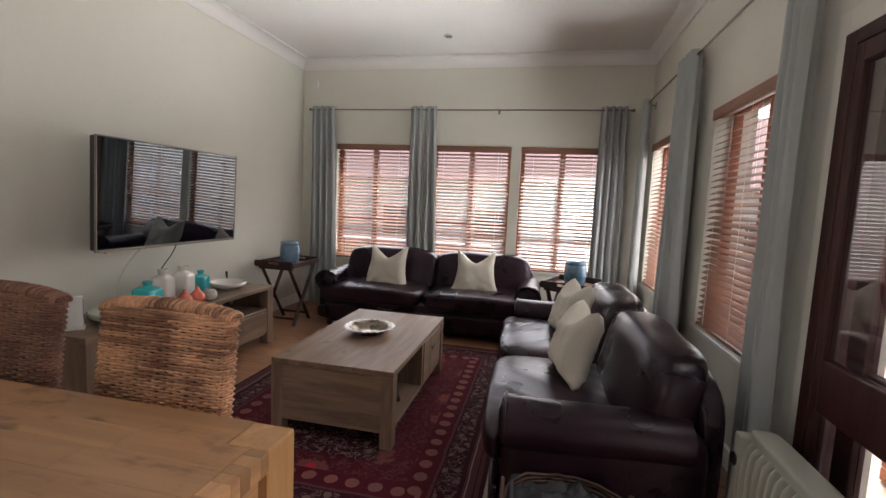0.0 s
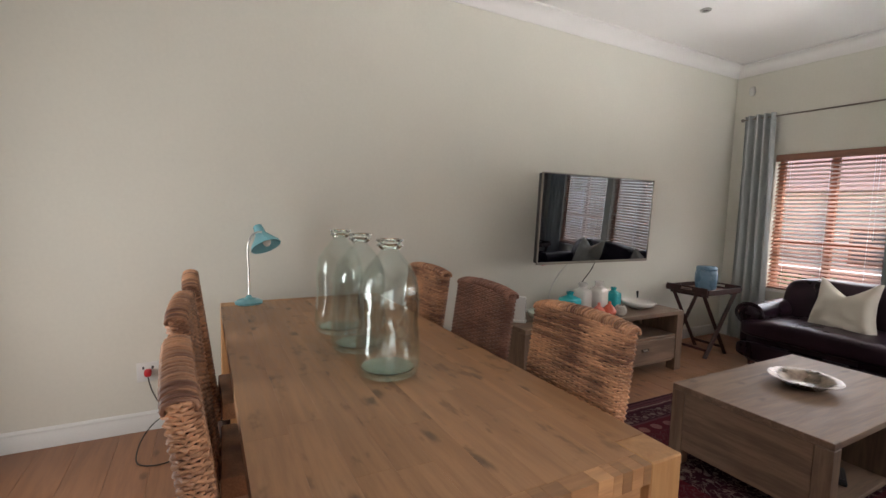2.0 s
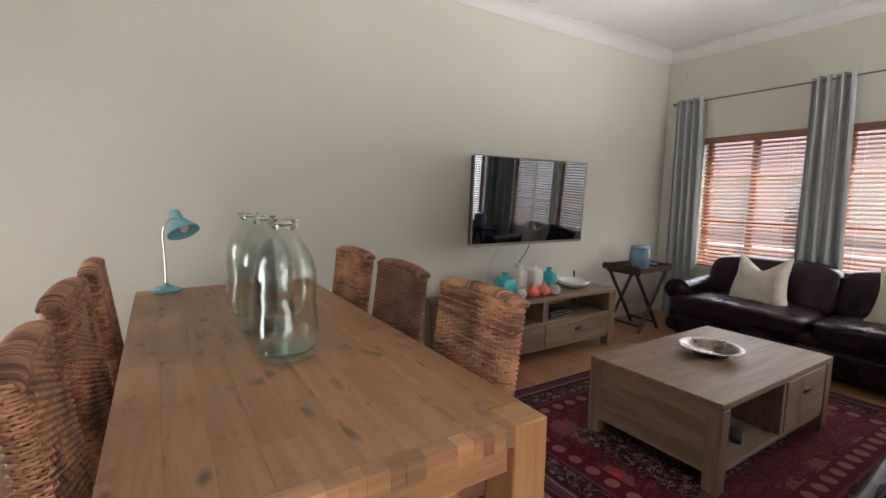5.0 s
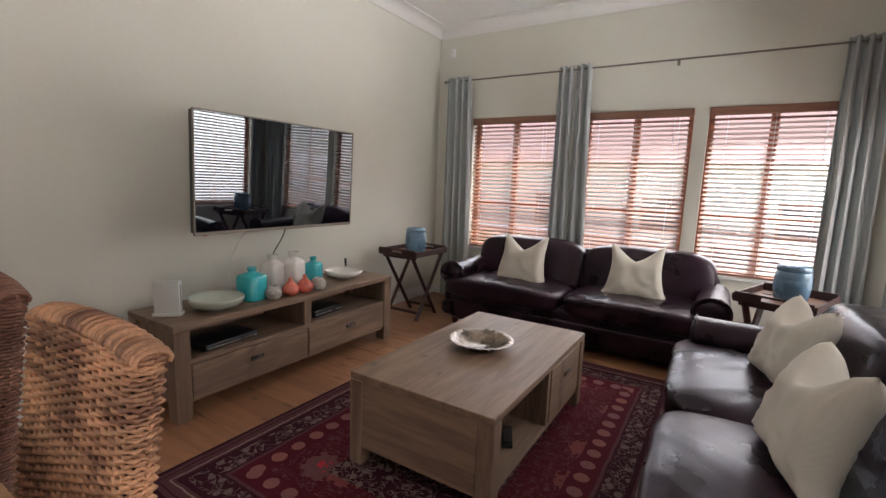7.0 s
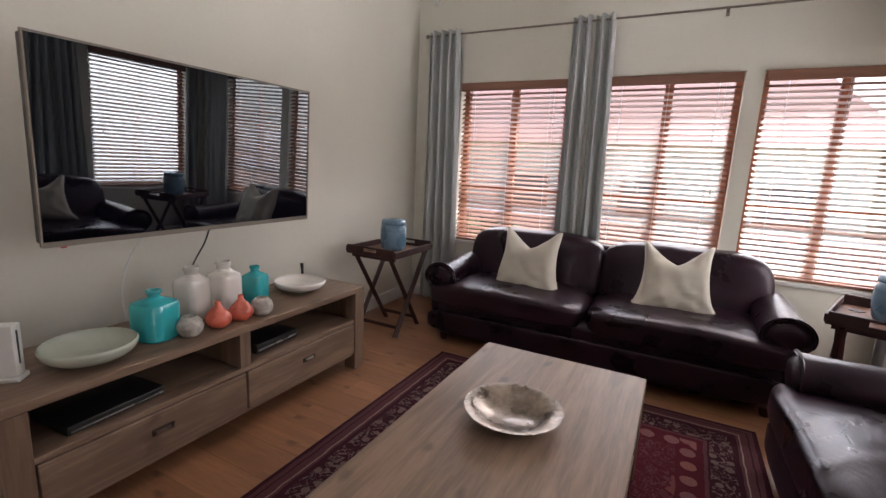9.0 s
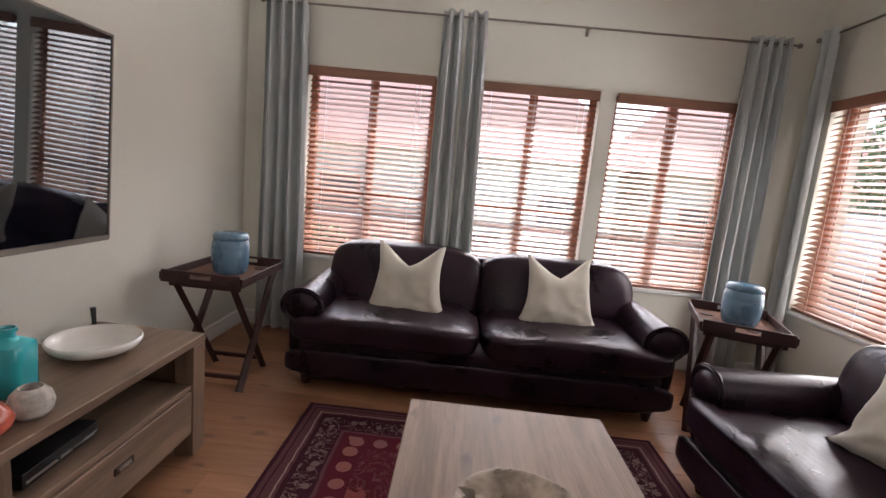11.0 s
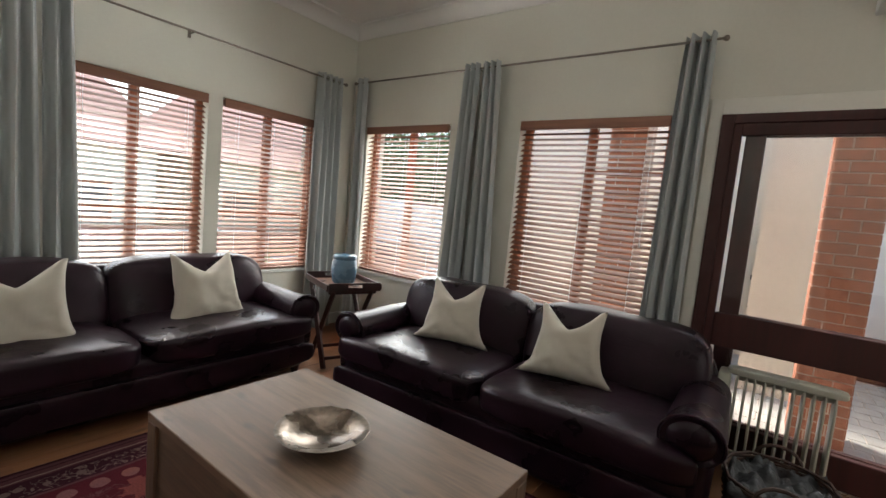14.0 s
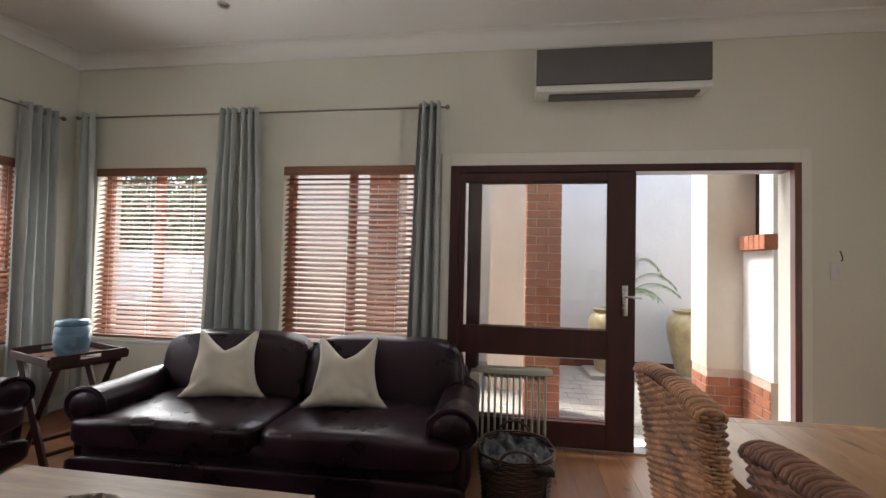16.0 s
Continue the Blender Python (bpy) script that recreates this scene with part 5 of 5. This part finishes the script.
# ---- things on the dining table ----
lp = thing("desk_lamp", pose(-3.12, 1.22, TZ + 0.0005, 0, 0, 20), "light blue metal desk lamp with a curved chrome neck", "lamp")
part("base", lathe([(0, 0), (0.078, 0), (0.08, 0.012), (0.06, 0.024), (0.02, 0.034), (0.012, 0.05), (0, 0.05)], 32), M_LAMPBLUE, lp, smooth=50)
neck = [(0, 0, 0.045), (0, 0, 0.2), (0, -0.004, 0.33), (0, 0.012, 0.395), (0, 0.045, 0.428), (0, 0.085, 0.432)]
part("neck", tube(bmesh.new(), smooth_path(neck), 0.006, 10), M_CHROME, lp, "chrome neck")
sh = lathe([(0.02, 0.12), (0.024, 0.115), (0.028, 0.07), (0.045, 0.045), (0.075, 0.005), (0.079, -0.01), (0.075, -0.01), (0.042, 0.04), (0.022, 0.066), (0, 0.068)], 32)
sh.faces.new([v for v in sh.verts if abs(v.co.z - 0.12) < 1e-5])
sh.transform(pose(0.005, 0.105, 0.352, 6, -34, 0) @ Matrix.Scale(1.15, 4))
part("shade", sh, M_LAMPBLUE, lp, smooth=50)
part("bulb", soft(0.024, 0.024, 0.03, 2, 6, (0.016, 0.108, 0.372)), M_PLASTIC, lp, smooth=180)


def demijohn(m):
    j = thing("glass_bottle", m, "large clear greenish recycled-glass bottle with a thick collar", "bottle", "glass bottles")
    o = [(0, 0.0), (0.085, 0.0), (0.108, 0.012), (0.116, 0.04), (0.116, 0.10), (0.111, 0.16), (0.106, 0.20), (0.110, 0.25), (0.108, 0.31), (0.097, 0.36), (0.075, 0.40), (0.050, 0.43), (0.035, 0.445), (0.032, 0.455)]
    i = [(0.027, 0.455), (0.029, 0.445), (0.046, 0.424), (0.071, 0.394), (0.093, 0.355), (0.104, 0.31), (0.106, 0.25), (0.102, 0.20), (0.107, 0.16), (0.112, 0.10), (0.112, 0.045), (0.100, 0.026), (0.05, 0.021), (0, 0.027)]
    body = part("bottle_body", lathe(o + i, 48), M_BOTTLE, j, smooth=60)
    part("collar", lathe([(0.027, 0.456), (0.033, 0.456), (0.042, 0.464), (0.048, 0.470), (0.037, 0.478), (0.051, 0.486), (0.047, 0.493), (0.035, 0.493), (0.030, 0.48), (0.027, 0.456)], 40), M_COLLAR, j, "thick rolled glass collar", smooth=60)
    part("base_glass", lathe([(0, 0.0275), (0.05, 0.0215), (0.096, 0.0268), (0.094, 0.030), (0.05, 0.025), (0, 0.031)], 40), M_BOTTLE_B, j, "teal tinted glass bottom", smooth=60)
    return j


for x, y, r in ((-1.69, 1.572, 0), (-2.015, 1.565, 40), (-2.31, 1.56, 80)):
    demijohn(pose(x, y, TZ + 0.0005, 0, 0, r))

# ---- heater and basket ----
ht = thing("oil_heater", pose(0.57, 2.64, 0), "cream finned oil-filled radiator heater on castors", "heater")
for i in range(11):
    y = -0.245 + i * 0.043
    part("fin", soft(0.078, 0.007, 0.255, 6, 5, (0, y, 0.345)), M_HEATER, ht, smooth=180)
for z in (0.115, 0.56):
    part("oil_tube", boxes((-0.012, 0.012, -0.245, 0.185, z, z + 0.025), bev=0.004), M_HEATER, ht)
part("top_cover", soft(0.05, 0.265, 0.022, 6, 8, (0, -0.03, 0.612)), M_HEATER, ht, smooth=180)
part("control_box", boxes((-0.075, 0.075, 0.215, 0.275, 0.09, 0.60), bev=0.012, seg=2), M_HEATER, ht)
part("dial", soft(0.006, 0.024, 0.024, 3, 5, (-0.08, 0.245, 0.5)), M_BLACK, ht, smooth=180)
for y in (-0.22, 0.17):
    part("foot_bar", boxes((-0.12, 0.12, y - 0.02, y + 0.02, 0.055, 0.085), bev=0.006), M_HEATER, ht)
    for x in (-0.11, 0.11):
        part("castor", soft(0.022, 0.014, 0.024, 3, 5, (x, y, 0.0245)), M_BLACK, ht, smooth=180)
bk = thing("log_basket", pose(-0.13, 2.60, 0, 0, 0, 2), "dark woven basket lined with crumpled black plastic", "basket")
bb = bmesh.new()
rndb = random.Random(3)


def basket_ring(z):
    s = 0.80 + 0.2 * z / 0.36
    return [(x * s, y * s, nx, ny_) for x, y, nx, ny_ in rounded_outline(0.225, 0.20, 0.0, 0.03)(0)]


woven_box(bb, basket_ring, [0.012 + 0.013 * i for i in range(28)], 0.007, rndb)
part("basket_weave", bb, M_WICKER_D, bk, smooth=180, kind="stuff")
part("inner_wall", boxes((-0.15, 0.15, -0.15, 0.15, 0.004, 0.28)), M_BLACK, bk)
for s in (-1, 1):
    hd = tube(bmesh.new(), [(s * 0.225, 0.09 * math.cos(t), 0.35 + 0.075 * math.sin(t)) for t in [i * math.pi / 8 for i in range(9)]], 0.008, 6)
    part("basket_handle", hd, M_WICKER_D, bk)
lin = bmesh.new()
g = []
n = 26
for j in range(n + 1):
    row = []
    for i in range(n + 1):
        u, v = -1 + 2 * i / n, -1 + 2 * j / n
        e_ = max(abs(u), abs(v))
        z = 0.33 + 0.055 * noise.noise(Vector((u * 3, v * 3, 2))) + 0.03 * noise.noise(Vector((u * 8, v * 8, 5))) + (0.04 if e_ > 0.85 else 0) * (1 - e_) * 6
        row.append(lin.verts.new((u * 0.208, v * 0.184, z)))
    g.append(row)
for j in range(n):
    for i in range(n):
        lin.faces.new((g[j][i], g[j][i + 1], g[j + 1][i + 1], g[j + 1][i]))
res = bmesh.ops.extrude_face_region(lin, geom=lin.faces[:])
for v in [q for q in res["geom"] if isinstance(q, bmesh.types.BMVert)]:
    v.co.z -= 0.03
part("plastic_liner", lin, M_BAG, bk, "crumpled black plastic liner", smooth=180)

# ---- courtyard ----
OZ = -0.10
GZ = -0.92
PX, PY = 2.15, 2.50


def brickwork(parent, x0, x1, y0, y1, z0, z1, faces, bl=0.222, bh=0.073, j=0.010, d=0.008):
    """Bricks as pieces on the named faces of a mortar block."""
    meshes = {}
    k = 0
    rows = int((z1 - z0) / (bh + j))
    for face in faces:
        lo, hi = (y0, y1) if face in "WE" else (x0, x1)
        for r in range(rows):
            z = z0 + r * (bh + j)
            p = lo - (bl + j) * 0.5 * (r % 2)
            while p < hi - 0.01:
                a, b = max(p, lo + 0.002), min(p + bl, hi - 0.002)
                p += bl + j
                if b - a < 0.03:
                    continue
                key = round(b - a, 3)
                if key not in meshes:
                    hb2 = key / 2
                    meshes[key] = mesh_of("brick", boxes((-hb2, hb2, -0.0, d, 0, bh), bev=0.0025), M_BRICK)
                o = new("brick", meshes[key])
                o.parent = parent
                c = (a + b) / 2
                o.matrix_basis = {"S": pose(c, y0 - d, z), "N": pose(c, y1 + d, z, 0, 0, 180), "W": pose(x0 - d, c, z, 0, 0, -90), "E": pose(x1 + d, c, z, 0, 0, 90)}[face]
                k += 1
    return k


structure("ground", boxes((-60, 60, -60, 60, GZ - 0.2, GZ - 0.02)), M_GRASS, "lawn and earth round the house")
structure("foundation", boxes((X0 - T - 0.05, X1 + T + 0.03, Y0 - T - 0.05, Y1 + T + 0.05, GZ - 0.02, -0.03)), M_MORTAR, "house plinth")
structure("threshold", boxes((X1 + 0.12, X1 + T + 0.05, DY0 - 0.02, DY1 + 0.02, -0.029, -0.002), bev=0.003), M_RENDER, "pale threshold step")
structure("wall_courtyard_far", boxes((4.25, 4.45, -3.0, 3.2, GZ, 5.2)), M_RENDER, "tall white plastered courtyard wall")
structure("wall_courtyard_skirt", boxes((4.215, 4.248, -3.0, 3.2, OZ, OZ + 0.10)), M_JAMB, "brown painted strip at the foot of the wall")
structure("wall_patio_end", boxes((4.25, 4.45, 3.41, 6.7, GZ, 3.4)), M_CREAMW, "cream plastered patio wall")
structure("wall_patio_side", boxes((2.7, 4.449, 3.21, 3.4, OZ, 3.1), (2.7, 2.9, 2.48, 2.90, OZ, 3.1)), M_CREAMW, "cream plastered patio wall")
structure("wall_patio_niche", boxes((4.19, 4.249, 2.86, 3.199, OZ, 3.4)), M_CREAMW, "cream plastered wall beside the patio")
gb = thing("door_bolt", pose(4.189, 2.93, 0.45), "long thin dark metal bolt on the cream patio wall", "bolt")
part("rod", tube(bmesh.new(), [(-0.02, 0, 0), (-0.02, 0, 0.90)], 0.009, 8), M_BLACK, gb)
for z in (0.05, 0.84):
    part("bracket", boxes((-0.03, -0.0005, -0.02, 0.02, z, z + 0.03), bev=0.003), M_BLACK, gb)
part("handle", boxes((-0.06, -0.028, -0.03, 0.03, 0.40, 0.46), bev=0.006), M_BLACK, gb)
wing = tagged(new("wall_wing"), "plastered wing wall beside the sliding door", kind="structure")
# Shaded wing in cream, lit return in white: light put into the plaster colour.
part("wing_wall", boxes((1.72, 2.08, -3.0, 0.90, 0.47, 4.2)), M_CREAMW, wing)
part("return_wall", boxes((1.25, 1.719, 0.36, 0.60, 0.47, 1.52)), M_RENDER, wing)
part("upper_pier", boxes((1.25, 1.45, 0.36, 0.60, 1.65, 3.1)), M_RENDER, wing)
part("lintel", boxes((1.451, 1.719, 0.36, 0.60, 2.25, 3.1)), M_CREAMW, wing)
dado = tagged(new("wall_dado"), "red brick dado below the plastered wing wall", kind="structure")
part("mortar_bed", boxes((1.73, 2.07, -0.3, 0.892, OZ, 0.469), (1.30, 1.729, 0.37, 0.592, OZ, 0.469)), M_MORTAR, dado)
brickwork(dado, 1.73, 2.07, 0.60, 0.892, OZ + 0.005, 0.455, "WN")
brickwork(dado, 1.30, 1.725, 0.37, 0.592, OZ + 0.005, 0.455, "N")
sill = tagged(new("window_6"), "wing window with a red brick sill and dark frame", kind="structure")
for i in range(5):
    part("sill_brick", boxes((1.27 + i * 0.083, 1.345 + i * 0.083, 0.34, 0.655, 1.522, 1.645), bev=0.004), M_BRICK, sill)
part("window_frame", boxes((1.452, 1.50, 0.44, 0.50, 1.65, 2.245), (1.67, 1.718, 0.44, 0.50, 1.65, 2.245), (1.501, 1.669, 0.44, 0.50, 1.65, 1.70), (1.501, 1.669, 0.44, 0.50, 2.2, 2.245)), M_DOOR, sill)
part("pane", boxes((1.501, 1.669, 0.468, 0.472, 1.701, 2.199)), M_GLASS, sill)
pier = tagged(new("wall_pier"), "square red brick pier with pale mortar joints", kind="structure")
part("mortar_core", boxes((1.79, 2.11, 2.18, 2.50, OZ, 3.1)), M_MORTAR, pier)
brickwork(pier, 1.79, 2.11, 2.18, 2.50, OZ + 0.004, 3.08, "WNS")
pier2 = tagged(new("wall_pier"), "square red brick pier before the side window", kind="structure")
part("mortar_core", boxes((1.79, 2.11, 3.78, 4.10, OZ, 3.1)), M_MORTAR, pier2)
brickwork(pier2, 1.79, 2.11, 3.78, 4.10, OZ + 0.004, 3.08, "W")
pav = tagged(new("pavement_courtyard"), "grey cobbled courtyard paving", kind="structure")
part("bedding", boxes((X1 + T + 0.031, 4.249, -3.0, 7.5, GZ - 0.019, OZ - 0.008)), M_MORTAR, pav)
pm = mesh_of("paver", boxes((-0.096, 0.096, -0.096, 0.096, 0, 0.0085), bev=0.003), M_PAVE)
for i in range(15):
    for j in range(19):
        x, y = 1.24 + i * 0.2, 0.0 + j * 0.2 + (0.1 if i % 2 else 0)
        if x > 4.16:
            continue
        o = new("paver", pm)
        o.parent = pav
        o.matrix_basis = pose(x, y, OZ - 0.0078 + rnd.uniform(-0.001, 0.001), 0, 0, rnd.uniform(-1, 1))
drain = thing("drain_cover", pose(3.05, 0.75, OZ + 0.002), "round grey metal drain cover in the paving", "drain cover")
part("cover", lathe([(0, 0.012), (0.10, 0.012), (0.12, 0.006), (0.12, 0), (0, 0)], 28), M_ACGREY, drain)


def urn(x, y, h, r):
    pl = thing("plinth_slab", pose(x, y, OZ + 0.002, 0, 0, 3), "low square stone slab under the urn", "plinth", "stone slabs")
    part("slab", boxes((-0.30, 0.30, -0.30, 0.30, 0, 0.06), bev=0.006), M_PAVE, pl)
    u = thing("garden_urn", pose(x, y, OZ + 0.0625), "tall ochre glazed garden urn on a stone slab", "urn", "garden urns")
    prof = [(0, 0), (0.58, 0), (0.62, 0.02), (0.80, 0.3), (0.98, 0.62), (1.0, 0.74), (0.90, 0.86), (0.70, 0.92), (0.66, 0.945), (0.76, 0.965), (0.78, 0.99), (0.74, 1.0), (0.62, 0.985), (0.58, 0.94), (0.6, 0.88), (0.4, 0.86), (0, 0.86)]
    part("pot", lathe([(a * r, b * h) for a, b in prof], 36), M_URN, u, smooth=50)
    return h


urn(3.78, 0.27, 0.85, 0.31)
urn(3.72, 1.33, 0.84, 0.28)
palm = thing("palm_plant", pose(3.72, 1.31, OZ + 0.0625 + 0.724), "small green palm with arching fronds in an urn", "plant")
part("soil", lathe([(0, 0), (0.17, 0.002), (0.17, 0.01), (0, 0.02)], 20), M_SOIL, palm)
rp = random.Random(8)
for k in range(8):
    az = radians(-165 + k * 21 + rp.uniform(-8, 8))
    up, ln = rp.uniform(0.45, 1.15), rp.uniform(0.85, 1.2)
    fr = bmesh.new()
    pts = []
    for s in range(15):
        t = s / 14
        rr = ln * (t * 0.75)
        z = up * (2.3 * t - 1.75 * t * t) + 0.02
        pts.append(Vector((rr * math.cos(az), rr * math.sin(az), z)))
    tube(fr, pts, [0.009 * (1 - 0.8 * i / 14) for i in range(15)], 5)
    for i in range(3, 15):
        t = (pts[i] - pts[i - 1]).normalized()
        side = t.cross(Vector((0, 0, 1))).normalized()
        L = 0.24 * math.sin(min(1, (i + 1) / 13) * math.pi * 0.8 + 0.25)
        for sg in (-1, 1):
            for hh in (0, 0.5):
                b0 = pts[i] - t * hh * 0.055
                d = (side * sg * 0.8 + t * 0.65 + Vector((0, 0, -0.35))).normalized()
                w = d.cross(Vector((0, 0, 1))).normalized() * 0.006
                v = [fr.verts.new(q) for q in (b0 - w * 0.4, b0 + d * L * 0.45 - w, b0 + d * L + Vector((0, 0, -0.02)), b0 + d * L * 0.45 + w + Vector((0, 0, 0.003)))]
                fr.faces.new(v)
    part("frond", fr, M_LEAF, palm)

# ---- beyond the windows ----
structure("road", boxes((-30, 30, 9.2, 15.5, GZ - 0.019, GZ - 0.002)), M_PAVE, "pale paved drive")
structure("pavement", boxes((X0 - 3, 4.2, 7.55, 9.0, GZ - 0.019, GZ - 0.001)), M_PAVE, "paved strip along the house")


def shrub(x, y, r, h, label, seed, mat=M_LEAF2, trunk=0.0):
    t = thing("tree" if trunk else "shrub", pose(x, y, GZ), label, "tree" if trunk else "shrub")
    rs = random.Random(seed)
    b = tube(bmesh.new(), [(0, 0, -0.02), (0.03, 0.02, trunk * 0.5 + 0.15), (0.0, 0.05, trunk + h * 0.4)], [0.05 + trunk * 0.04, 0.04 + trunk * 0.025, 0.02], 8)
    for k in range(5):
        a = k * 1.26 + rs.random()
        tube(b, [(0, 0.03, trunk * 0.7 + 0.1), (r * 0.4 * math.cos(a), r * 0.4 * math.sin(a), trunk + h * 0.35), (r * 0.75 * math.cos(a), r * 0.75 * math.sin(a), trunk + h * 0.6)], [0.03 + trunk * 0.01, 0.02, 0.008], 6)
    part("trunk", b, M_BARK, t)
    vs, fs = [], []
    for k in range(9000):
        a, c, rr = rs.uniform(0, 6.283), rs.uniform(-1, 1), rs.random() ** 0.4
        cl = 1 + 0.35 * noise.noise(Vector((math.cos(a) * 2, math.sin(a) * 2, c * 2 + seed)))
        s = math.sqrt(1 - c * c)
        p = Vector((r * rr * s * math.cos(a) * cl, r * rr * s * math.sin(a) * cl, trunk + h * 0.5 + h * 0.5 * rr * c * cl))
        u = Vector((rs.uniform(-1, 1), rs.uniform(-1, 1), rs.uniform(-1, 1))).normalized() * rs.uniform(0.05, 0.11)
        w = u.cross(Vector((rs.uniform(-1, 1), rs.uniform(-1, 1), rs.uniform(-1, 1)))).normalized() * 0.035
        i = len(vs)
        vs += [p - u, p + w, p + u, p - w]
        fs.append((i, i + 1, i + 2, i + 3))
    me = bpy.data.meshes.new("crown")
    me.from_pydata([tuple(v) for v in vs], [], fs)
    me.materials.append(mat)
    cr = new("crown", me)
    cr.parent = t
    tagged(cr, kind="stuff")
    return t


for x, y, r, h, sd in ((-4.2, 9.9, 0.8, 1.35, 1), (-3.0, 10.1, 0.7, 1.2, 2)):
    shrub(x, y, r, h, "leafy green shrub outside the window beside the drive", sd)
for x, y, r, h, tr, sd in ((7.6, 9.6, 1.5, 3.2, 1.3, 5), (7.8, 12.2, 1.7, 3.6, 1.3, 6), (7.9, 7.4, 1.4, 3.1, 1.4, 9), (16, 30, 3, 4.5, 2.2, 7)):
    shrub(x, y, r, h, "green leafy tree beyond the house garden", sd, M_LEAF2, tr)


def house(m, w, d, h, ridge, label):
    t = thing("house", m, label, "house")
    part("wall", boxes((-w / 2, w / 2, 0, d, 0, h)), M_CREAMW, t)
    part("plinth_course", boxes((-w / 2 - 0.02, w / 2 + 0.02, -0.02, d, 0, 0.5)), M_ROOF, t, "pale red brick lower wall")
    rb = bmesh.new()
    o = 0.6
    v = [rb.verts.new(p) for p in ((-w / 2 - o, -o, h), (w / 2 + o, -o, h), (w / 2 + o, d + o, h), (-w / 2 - o, d + o, h), (-w / 2 + 2, d / 2, ridge), (w / 2 - 2, d / 2, ridge))]
    for q in ((0, 1, 5, 4), (1, 2, 5), (2, 3, 4, 5), (3, 0, 4), (3, 2, 1, 0)):
        rb.faces.new([v[i] for i in q])
    part("roof", rb, M_ROOF, t)
    k = int(w // 3.2)
    for i in range(k):
        x = -w / 2 + w * (i + 0.5) / k
        wf = part("window", boxes((x - 0.7, x + 0.7, -0.05, -0.021, 1.0, 2.1)), M_SASH, t)
        part("pane", boxes((x - 0.62, x + 0.62, -0.06, -0.051, 1.08, 2.02)), M_ACGREY, wf)
    return t


house(pose(-4.0, 18.5, GZ), 15, 8, 3.2, 7.0, "cream house with a red tiled hip roof across the drive")
house(pose(10.5, 19.5, GZ), 11, 8, 3.2, 6.6, "cream neighbour house with a red tiled roof")
gw = tagged(new("wall_boundary"), "low red brick boundary wall", kind="structure")
part("wall_body", boxes((-12, -1.9, 16.0, 16.25, GZ, 0.0), (0.4, 5.5, 16.0, 16.25, GZ, 0.0)), M_ROOF, gw)
part("coping", boxes((-12, -1.9, 15.97, 16.28, 0.001, 0.06), (0.4, 5.5, 15.97, 16.28, 0.001, 0.06)), M_RENDER, gw)


def car(m, paint, label):
    t = thing("car", m, label, "car")
    def shell(prof, w, inset):
        bm = bmesh.new()
        L = [bm.verts.new((x, -w / 2 + inset * max(0, z - 0.75), z)) for x, z in prof]
        R = [bm.verts.new((x, w / 2 - inset * max(0, z - 0.75), z)) for x, z in prof]
        n = len(prof)
        for i in range(n):
            bm.faces.new((L[i], L[(i + 1) % n], R[(i + 1) % n], R[i]))
        bm.faces.new(L[::-1])
        bm.faces.new(R)
        bmesh.ops.bevel(bm, geom=bm.edges[:], offset=0.03, segments=2, affect="EDGES")
        return bm
    part("body", shell([(-2.05, 0.28), (2.05, 0.28), (2.1, 0.6), (1.95, 0.82), (1.0, 0.95), (-1.6, 0.98), (-2.05, 0.85)], 1.7, 0.1), paint, t)
    part("cabin", shell([(1.05, 0.94), (0.35, 1.42), (-0.95, 1.45), (-1.65, 0.97)], 1.6, 0.3), M_ACGREY, t, "dark car windows")
    part("roof", shell([(0.33, 1.42), (0.30, 1.46), (-0.9, 1.49), (-0.95, 1.44)], 1.25, 0.0), paint, t)
    for x in (-1.3, 1.3):
        for y in (-0.78, 0.78):
            wb = lathe([(0, -0.09), (0.2, -0.09), (0.3, -0.08), (0.32, 0), (0.3, 0.08), (0.2, 0.09), (0, 0.09)], 24)
            wb.transform(pose(x, y, 0.32, 90))
            wh = part("wheel", wb, M_TYRE, t)
            rb = lathe([(0, -0.1), (0.18, -0.1), (0.19, 0.0), (0.18, 0.1), (0, 0.1)], 20)
            rb.transform(pose(x, y, 0.32, 90))
            part("rim", rb, M_CHROME, wh)
    return t


car(pose(0.35, 10.9, GZ, 0, 0, 8), M_CAR, "dark red parked car on the drive")
structure("wall_garden", boxes((5.9, 6.05, 6.7, 13.0, GZ, 1.45)), M_RENDER, "white plastered garden wall")
car(pose(4.6, 10.2, GZ, 0, 0, 100), M_CARBLUE, "blue parked car beyond the patio")

# ---- floor boards ----
fl = tagged(new("floor"), "warm brown knotty wooden floor boards", kind="structure")
part("subfloor", boxes((X0 - T, X1 + T, Y0 - T - 1.4, Y1 + T, -0.029, -0.0105)), M_MORTAR, fl, "floor base")
bw, rf = 0.19, random.Random(21)
meshes = {}
y, row = Y0 - T, 0
y_end = Y1
while y < y_end - 0.02:
    x = X0 - rf.uniform(0.0, 1.1)
    while x < X1 + 0.12:
        ln = rf.choice((1.2, 1.8, 2.4))
        a, b = max(x, X0), min(x + ln, X1 + 0.12)
        x += ln
        if b - a < 0.05:
            continue
        key = (round(b - a, 2), round(min(bw, y_end - y), 3))
        if key not in meshes:
            meshes[key] = mesh_of("board", boxes((0.0004, key[0] - 0.0004, 0.0004, key[1] - 0.0004, -0.010, 0), bev=0.0012), M_FLOOR)
        o = new("board", meshes[key])
        o.parent = fl
        o.matrix_basis = pose(a, y, 0)
    y += bw
    row += 1
part("passage_floor", boxes((HX0 - 0.3, HX1 + 0.3, Y0 - T - 1.3, Y0 - T - 0.001, -0.010, -0.0005)), M_FLOOR, fl)
